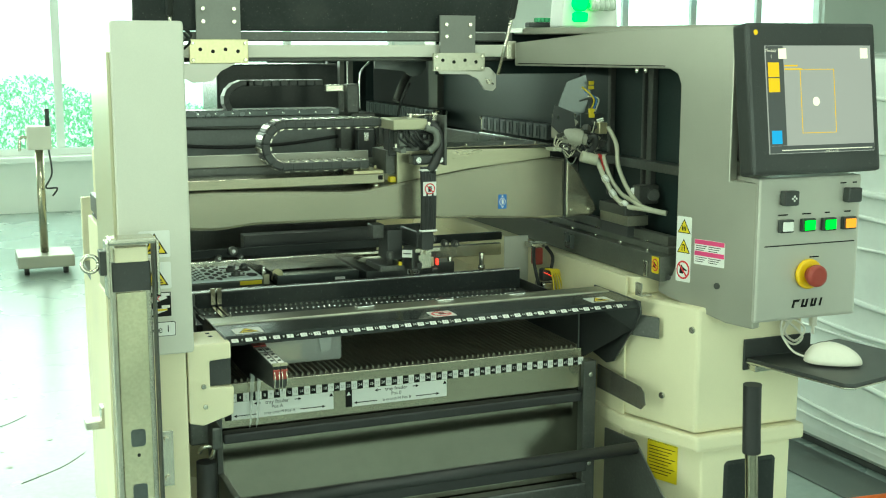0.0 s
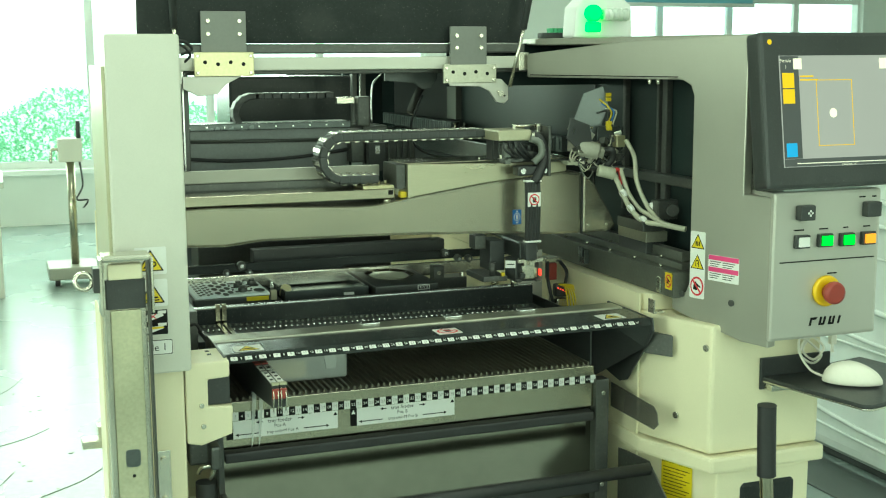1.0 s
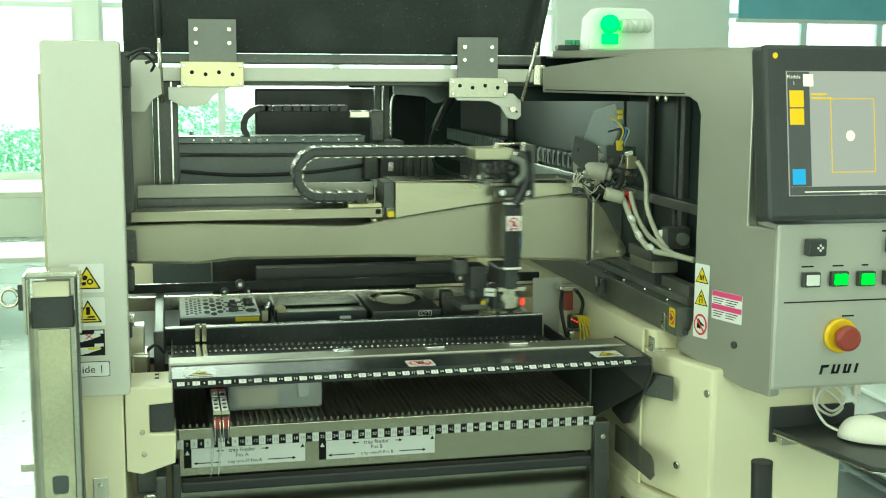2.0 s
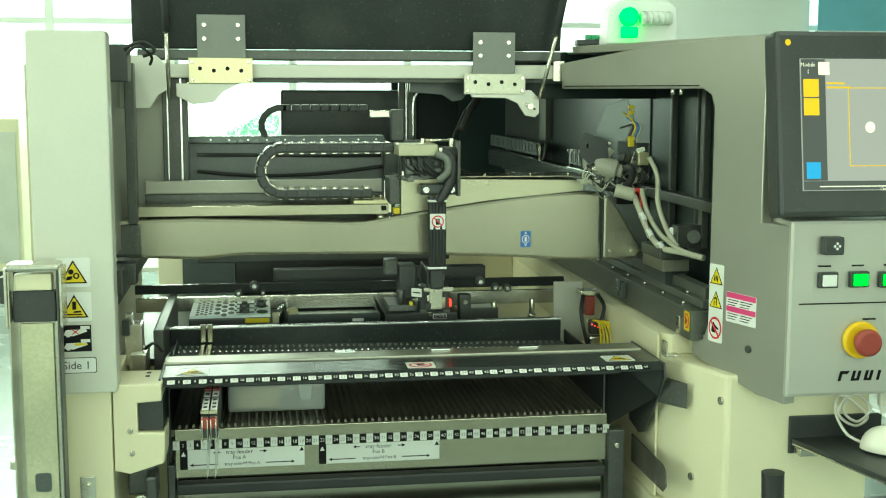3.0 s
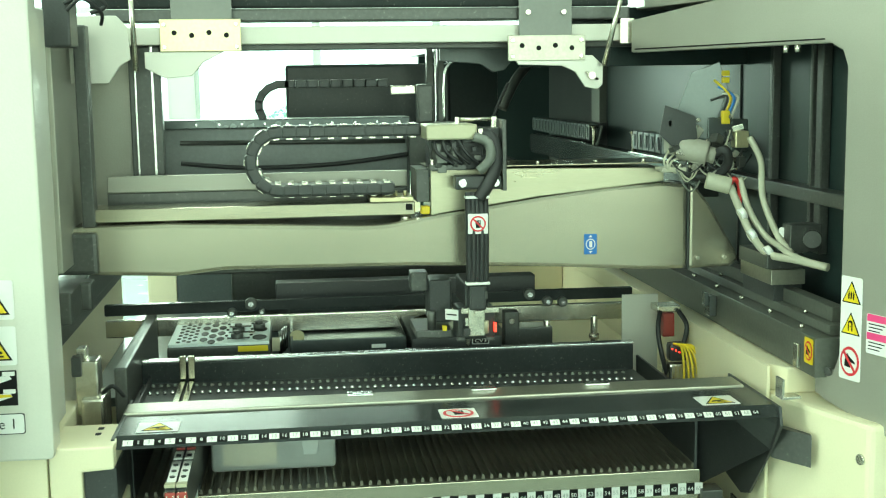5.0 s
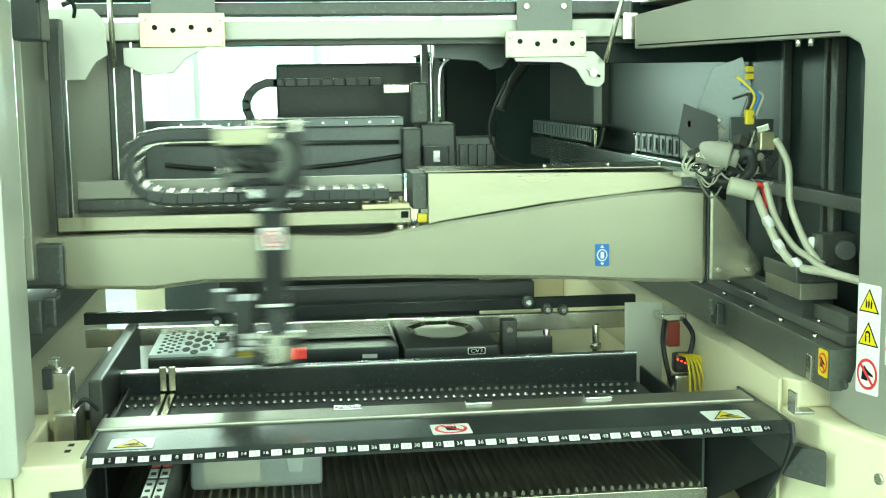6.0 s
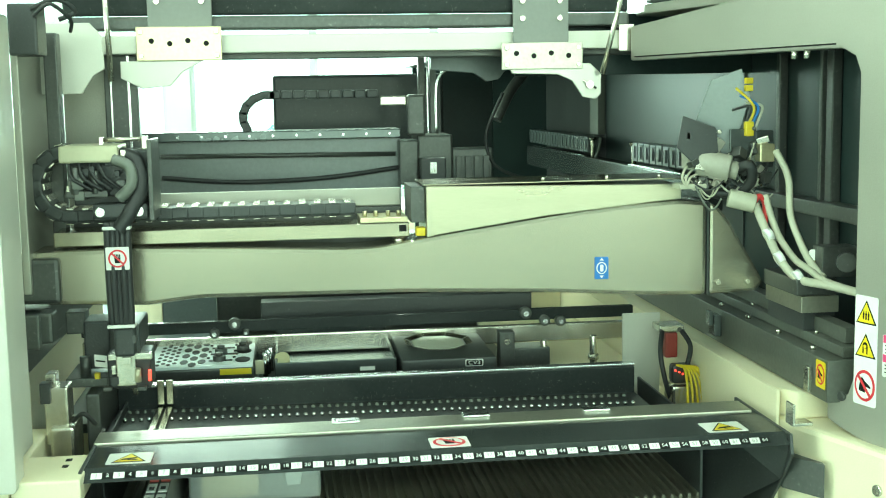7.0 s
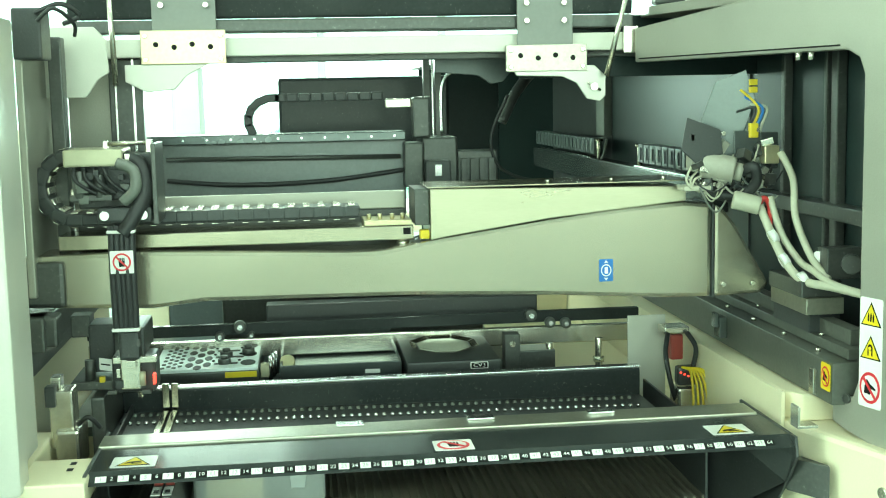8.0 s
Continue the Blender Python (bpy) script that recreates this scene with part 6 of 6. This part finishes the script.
def build_mouse():
    m = thing("computer_mouse", (1.155, -0.345, 0.839), "ivory coloured wired computer mouse", "mouse")
    bm = bmesh.new()
    bmesh.ops.create_uvsphere(bm, u_segments=28, v_segments=16, radius=1)
    for v in bm.verts:
        x, y, z = v.co
        k = 1 - 0.12 * x
        v.co = Vector((0.056 * x, 0.030 * y * k, 0.001 + (0.040 * (1 - 0.18 * x) * max(z, 0) if z > 0 else 0.004 * z)))
    for f in bm.faces:
        f.smooth = True
    bm.transform(pose(1.155, -0.345, 0.8435, 0, 0, -38))
    b = part("shell", bm, MOUSE_PLASTIC, m)
    part("seam", tube([Vector((1.155, -0.345, 0.0)) + pose(0, 0, 0, 0, 0, -38) @ Vector((-0.052 + 0.02 * k, 0.0, 0.8445 + (0.0405 - 0.0002) * math.sqrt(max(0, 1 - ((-0.052 + 0.02 * k) / 0.056) ** 2)) * (1 - 0.18 * (-0.052 + 0.02 * k) / 0.056) - 0.0004)) for k in range(3)], 0.0007, 6), STICKER_BLACK, b)
    pts = [(1.112, -0.312, 0.852), (1.095, -0.295, 0.862), (1.088, -0.27, 0.89), (1.10, -0.255, 0.915), (1.13, -0.25, 0.90), (1.155, -0.25, 0.875), (1.13, -0.255, 0.862), (1.10, -0.255, 0.885), (1.125, -0.25, 0.915), (1.16, -0.25, 0.89), (1.135, -0.252, 0.868), (1.11, -0.25, 0.892), (1.14, -0.25, 0.925), (1.15, -0.25, 0.938)]
    part("cord", tube(pts, 0.0024, 8, 6), MOUSE_PLASTIC, m)
    part("cord", tube([(1.178, -0.25, 0.936), (1.178, -0.252, 0.905), (1.176, -0.256, 0.88)], 0.0032, 8), MOUSE_PLASTIC, m)
    part("plug", box(1.172, 1.185, -0.258, -0.245, 0.895, 0.935, 0.003), MOUSE_PLASTIC, m)
    return m


def build_lift_arm():
    a = thing("steel_lift_arm", (-0.17, -0.23, 0.0), "upright galvanised steel channel arm beside the post", "steel arm")
    bm = box(-0.206, -0.140, -0.212, -0.209, 0.03, 1.09, 0.001)
    part("channel_back", bm, GALV, a)
    for x in (-0.2085, -0.1385):
        part("channel_flange", box(x, x + 0.003, -0.243, -0.209, 0.0, 1.145, 0.001), DARK_METAL if x > -0.15 else GALV, a)
    bm = box(-0.197, -0.149, -0.2185, -0.2155, 0.03, 1.062, 0.001)
    sl = part("sliding_bar", bm, ARM_ZINC, a, "brushed steel sliding bar")
    for z in (0.80, 0.705):
        part("cut_out", prism(rounded(-0.184, -0.160, z, z + 0.030, 0.006), "y", -0.2195, -0.2184, 0), DARK_PANEL, sl)
    part("pin_hole", cyl((-0.172, -0.2184, 0.785), (-0.172, -0.2194, 0.785), 0.003, 12), STICKER_BLACK, sl)
    bm = box(-0.209, -0.134, -0.245, -0.200, 1.145, 1.156, 0.004)
    box(-0.213, -0.2088, -0.245, -0.200, 1.06, 1.150, 0.001, bm)
    box(-0.1342, -0.130, -0.245, -0.200, 1.06, 1.150, 0.001, bm)
    part("head_bracket", bm, GALV, a)
    part("buffer", box(-0.200, -0.146, -0.235, -0.213, 1.115, 1.140, 0.003), WHITE_PAINT, a)
    part("buffer", box(-0.204, -0.142, -0.228, -0.213, 1.066, 1.114, 0.002), BLACK_PLASTIC, a)
    bm = bmesh.new()
    path = [Vector((-0.236, -0.215, 1.113)) + 0.013 * Vector((math.cos(t), 0.25 * math.sin(t), math.sin(t))) for t in [2 * math.pi * k / 20 for k in range(21)]]
    tube(path, 0.0035, 8, 1, bm)
    cyl((-0.222, -0.215, 1.113), (-0.209, -0.215, 1.113), 0.004, 10, bm)
    part("pull_ring", bm, GALV, a, "steel pull ring")
    part("latch_block", box(-0.222, -0.2092, -0.23, -0.20, 1.095, 1.135, 0.002), BLACK_PLASTIC, a)
    part("foot", box(-0.213, -0.13, -0.26, -0.19, 0.0, 0.028, 0.003), DARK_METAL, a)
    bm = box(-0.245, -0.209, -0.10, -0.07, 0.80, 0.815, 0.002)
    box(-0.218, -0.2087, -0.10, -0.07, 0.815, 0.838, 0.001, bm)
    part("stop_bracket", bm, GALV, a)
    part("side_strip", box(-0.2125, -0.2090, -0.205, -0.10, 0.2, 1.06, 0.001), WHITE_PAINT, a)
    return a


def build_signal_lamp():
    s = thing("signal_lamp", (0.895, 0.22, 1.5), "frosted signal housing with a lit green lens", "signal lamp")
    part("housing", prism([(0.826, 1.5005), (0.968, 1.5005), (0.964, 1.570), (0.945, 1.584), (0.850, 1.584), (0.832, 1.566)], "y", 0.20, 0.26, 0.005), FRAME_PAINT, s)
    part("green_lens", cyl((0.866, 0.180, 1.552), (0.866, 0.1995, 1.552), 0.0175, 24, bev=0.004), GLOW_TOWER, s, "glowing green lens")
    part("green_base", box(0.852, 0.884, 0.186, 0.1995, 1.512, 1.532, 0.003), GLOW_TOWER, s)
    bm = cyl((0.888, 0.188, 1.549), (0.950, 0.188, 1.549), 0.0125, 20, bev=0.003)
    for k in range(5):
        cyl((0.894 + 0.012 * k, 0.188, 1.549), (0.898 + 0.012 * k, 0.188, 1.549), 0.0135, 20, bm)
    part("clear_lens", bm, LENS_CLEAR, s)
    return s


def build_connectors():
    c = thing("terminal_strip", (0.825, 0.3, 1.5), "black and green terminal strip on the top cover", "terminal strip")
    part("body", box(0.792, 0.862, 0.290, 0.315, 1.5005, 1.512, 0.003), BLACK_PLASTIC, c)
    for k in range(5):
        part("terminal", box(0.812 + 0.009 * k, 0.819 + 0.009 * k, 0.288, 0.308, 1.5125, 1.522, 0.001), GREEN_CLOTH, c)
    return c


def build_background():
    # stand with a crank on the far floor
    st = thing("crank_stand", (0.09, 6.0, 0), "grey steel stand with a crank box on a heavy base", "stand")
    part("base", box(-0.08, 0.27, 5.85, 6.2, 0.05, 0.13, 0.01), GREY_PAINT, st)
    for x in (-0.04, 0.20):
        part("caster", cyl((x, 5.92, 0.03), (x + 0.03, 5.92, 0.03), 0.03, 14), RUBBER, st)
    part("pole", cyl((0.095, 6.0, 0.13), (0.095, 6.0, 0.82), 0.026, 16), STEEL, st)
    part("crank_box", box(0.02, 0.17, 5.93, 6.07, 0.80, 0.95, 0.01), POST_PAINT, st)
    part("lever", cyl((0.15, 5.95, 0.95), (0.15, 5.95, 1.06), 0.015, 12), BLACK_PLASTIC, st)
    part("crank", tube([(0.02, 5.95, 0.88), (-0.02, 5.93, 0.88), (-0.03, 5.9, 0.80)], 0.010, 8), GALV, st)
    part("cable", tube([(0.15, 5.95, 0.80), (0.16, 5.92, 0.65), (0.12, 5.93, 0.56), (0.19, 5.95, 0.55), (0.16, 5.95, 0.50)], 0.006, 6), RUBBER, st)

    def table(x0, x1, y0, y1, h, label):
        t = thing("work_table", ((x0 + x1) / 2, (y0 + y1) / 2, 0), label, "table", group="far work tables")
        part("tabletop", box(x0, x1, y0, y1, h - 0.04, h, 0.006), POST_PAINT, t)
        part("shelf", box(x0 + 0.04, x1 - 0.04, y0 + 0.04, y1 - 0.04, 0.28, 0.31, 0.004), POST_PAINT, t)
        for x in (x0 + 0.03, x1 - 0.07):
            for y in (y0 + 0.03, y1 - 0.07):
                part("leg", box(x, x + 0.04, y, y + 0.04, 0, h - 0.04, 0.003), POST_PAINT, t)
        return t
    table(-1.2, -0.32, 5.6, 6.4, 0.72, "pale grey steel work table near the windows")
    table(0.62, 1.3, 6.9, 7.6, 0.85, "pale steel table beneath the window")
    # far machines along the window wall
    for x0, x1, y0, z1, lab in ((0.42, 0.68, 5.4, 0.80, "low cream machine cabinet by the window"), (0.50, 1.0, 4.6, 0.80, "low cream machine cabinet behind the table"), (-3.2, -1.6, 7.4, 1.2, "cream conveyor cabinet along the wall")):
        c = thing("machine_cabinet", ((x0 + x1) / 2, y0, 0), lab, "cabinet", group="far cabinets")
        part("body", box(x0, x1, y0, y0 + 0.6, 0.05, z1, 0.015), WHITE_PAINT, c)
        part("plinth", box(x0 + 0.02, x1 - 0.02, y0 + 0.02, y0 + 0.58, 0, 0.049, 0.004), BLACK_PLASTIC, c)
        part("door", box(x0 + 0.03, x1 - 0.03, y0 - 0.012, y0 - 0.001, 0.12, z1 - 0.1, 0.004), POST_PAINT, c)
    # green shrubs outside the windows
    random.seed(5)
    bm = bmesh.new()
    for k in range(22000):
        x = random.uniform(-2.0, 2.2)
        top = 1.0 + 0.10 * math.sin(x * 2.1 + 0.6) + 0.08 * math.sin(x * 5.3)
        c = Vector((x, random.uniform(10.0, 11.2), random.uniform(0.0, top)))
        s = random.uniform(0.014, 0.034)
        d = Euler((random.uniform(0, 6), random.uniform(0, 6), random.uniform(0, 6))).to_matrix()
        vs = [bm.verts.new(c + d @ Vector(p)) for p in ((-s, 0, 0), (0, -s * 0.4, 0.02), (s, 0, 0), (0, s * 0.4, 0.02))]
        bm.faces.new(vs)
    solo("shrubs", bm, LEAF_GREEN, "green leafy shrubs outside the windows", "shrubs", kind="stuff")
    # blind in the right hand window
    bl = thing("window_blind", (6.3, 8.93, 2.0), "pale blue fabric blind half drawn down", "blind")
    part("fabric", box(5.4, 7.2, 8.90, 8.92, 1.98, 2.9, 0.004), BLIND_BLUE, bl)
    part("bottom_bar", box(5.38, 7.22, 8.89, 8.93, 1.94, 1.979, 0.008), FRAME_PAINT, bl)
    # wrapped goods to the right
    w = thing("wrapped_crate", (3.2, 2.5, 0), "large crate wrapped in white plastic film", "crate")
    part("film", box(2.42, 4.6, -1.6, 3.2, 0.035, 1.42, 0.05, seg=3), WRAP, w)
    # black slab stands for the shaded gap under the film
    part("pallet_gap", box(2.47, 4.55, -1.55, 3.15, 0.0, 0.034, 0.006), BLACK_PLASTIC, w)
    for k, z in enumerate((0.12, 0.2, 0.3, 0.42, 0.5, 0.62, 0.75, 0.86, 1.0, 1.12, 1.25)):
        part("film_fold", tube([(2.418, -1.5, z), (2.414, 0.2, z + 0.05 * math.sin(k * 2.3)), (2.416, 1.0, z - 0.04 * math.sin(k * 1.7)), (2.418, 1.9, z + 0.03), (2.418, 3.1, z)], 0.006 + 0.003 * (k % 3), 6), WRAP, w)
    # thin dark sheet painted as the crate's shadow on the floor
    solo("crate_shadow", box(2.20, 2.42, -0.6, 1.75, 0.0, 0.006, 0.002), DARK_PANEL, "dark strip laid as the shadow along the crate's foot", "mat")
    solo("air_hose", tube([(1.30, 0.30, 0.013), (1.6, 0.55, 0.013), (1.95, 0.72, 0.013), (2.4, 0.72, 0.013), (3.2, 0.5, 0.013)], 0.012, 10), CABLE_ORANGE, "orange air hose lying on the floor", "hose")
    solo("caster_wheel", cyl((1.19, -0.06, 0.60), (1.225, -0.06, 0.60), 0.028, 20, bev=0.006), RUBBER, "round grey rubber foot at the machine side", "rubber foot")
    # scuff marks on the floor
    bm = bmesh.new()
    for a, b in (((-0.62, 1.75), (-0.36, 2.25)), ((-0.45, 2.55), (-0.22, 2.75)), ((-0.28, 1.95), (-0.05, 2.2)), ((-0.5, 3.2), (-0.3, 3.6))):
        tube([(a[0], a[1], 0.0), ((a[0] + b[0]) / 2 + 0.03, (a[1] + b[1]) / 2, 0.0), (b[0], b[1], 0.0)], 0.0022, 6, bm=bm)
    for k in range(26):
        x, y, r = random.uniform(-0.75, -0.1), random.uniform(1.6, 3.4), random.uniform(0.004, 0.012)
        prism(ngon(x, y, r, 8), "z", 0.0005, 0.0015, 0, bm)
    solo("floor_scuffs", bm, DARK_METAL, "dark scuffs and specks on the painted floor", "scuffs", kind="stuff")


build_room()
build_body()
build_console()
build_monitor()
build_trolley()
for fx, lab in ((0.0712, "black tape feeder with red latch in the bed"), (0.0846, "black tape feeder with red latch beside its twin")):
    build_feeder(fx, lab)
build_plastic_box()
build_conveyor()
build_nozzle_station()
build_pan()
build_part_camera()
gantry = build_gantry()
build_rear_gantry()
build_wiring()
head = build_head()
chain, links = build_chain()
build_hood()
build_mouse_shelf()
build_mouse()
build_lift_arm()
build_signal_lamp()
build_connectors()
build_background()

# ---- what moves: the head along the beam, and the chain links after it ----
HEAD_ROWS = [(0.0, 0.475), (0.5, 0.476), (0.567, 0.50), (0.633, 0.56), (0.7, 0.625), (0.767, 0.668), (0.833, 0.680), (1.0, 0.680), (1.7, 0.681),
             (1.9, 0.681), (1.967, 0.665), (2.033, 0.625), (2.1, 0.56), (2.167, 0.51), (2.233, 0.490), (2.8, 0.489), (4.7, 0.488), (5.767, 0.488), (5.833, 0.45),
             (5.9, 0.375), (5.967, 0.27), (6.033, 0.165), (6.1, 0.06), (6.133, 0.034), (6.2, 0.027), (8.0, 0.027)]


# how far back the beam stands along its side rails
BEAM_ROWS = [(0.0, 0.016), (0.5, 0.016), (0.6, 0.011), (0.7, 0.004), (0.8, -0.001), (0.9, -0.003), (1.7, -0.003), (1.9, -0.002), (2.0, 0.008), (2.1, 0.030), (2.2, 0.046), (2.3, 0.050),
             (3.5, 0.050), (4.7, 0.042), (5.7, 0.040), (5.8, 0.030), (5.9, 0.010), (6.0, -0.018), (6.1, -0.028), (6.2, -0.030), (8.0, -0.030)]


def glide(rows, t):
    for (a, u), (b, v) in zip(rows, rows[1:]):
        if t <= b:
            return u + (v - u) * (t - a) / (b - a)
    return rows[-1][1]


def motions():
    walk(gantry, [(t, pose(0.394, 0.2 + d, 1.05)) for t, d in BEAM_ROWS])
    walk(chain, [(t, pose(0.194, 0.205 + d, 1.2)) for t, d in BEAM_ROWS])
    times = sorted({t for t, _ in HEAD_ROWS} | {t for t, _ in BEAM_ROWS})
    walk(head, [(t, pose(glide(HEAD_ROWS, t), 0.10 + glide(BEAM_ROWS, t), 1.17)) for t in times])
    for k, ob in enumerate(links):
        walk(ob, [(t, link_pose(x, (k + 0.5) * LINK)) for t, x in HEAD_ROWS])


motions()
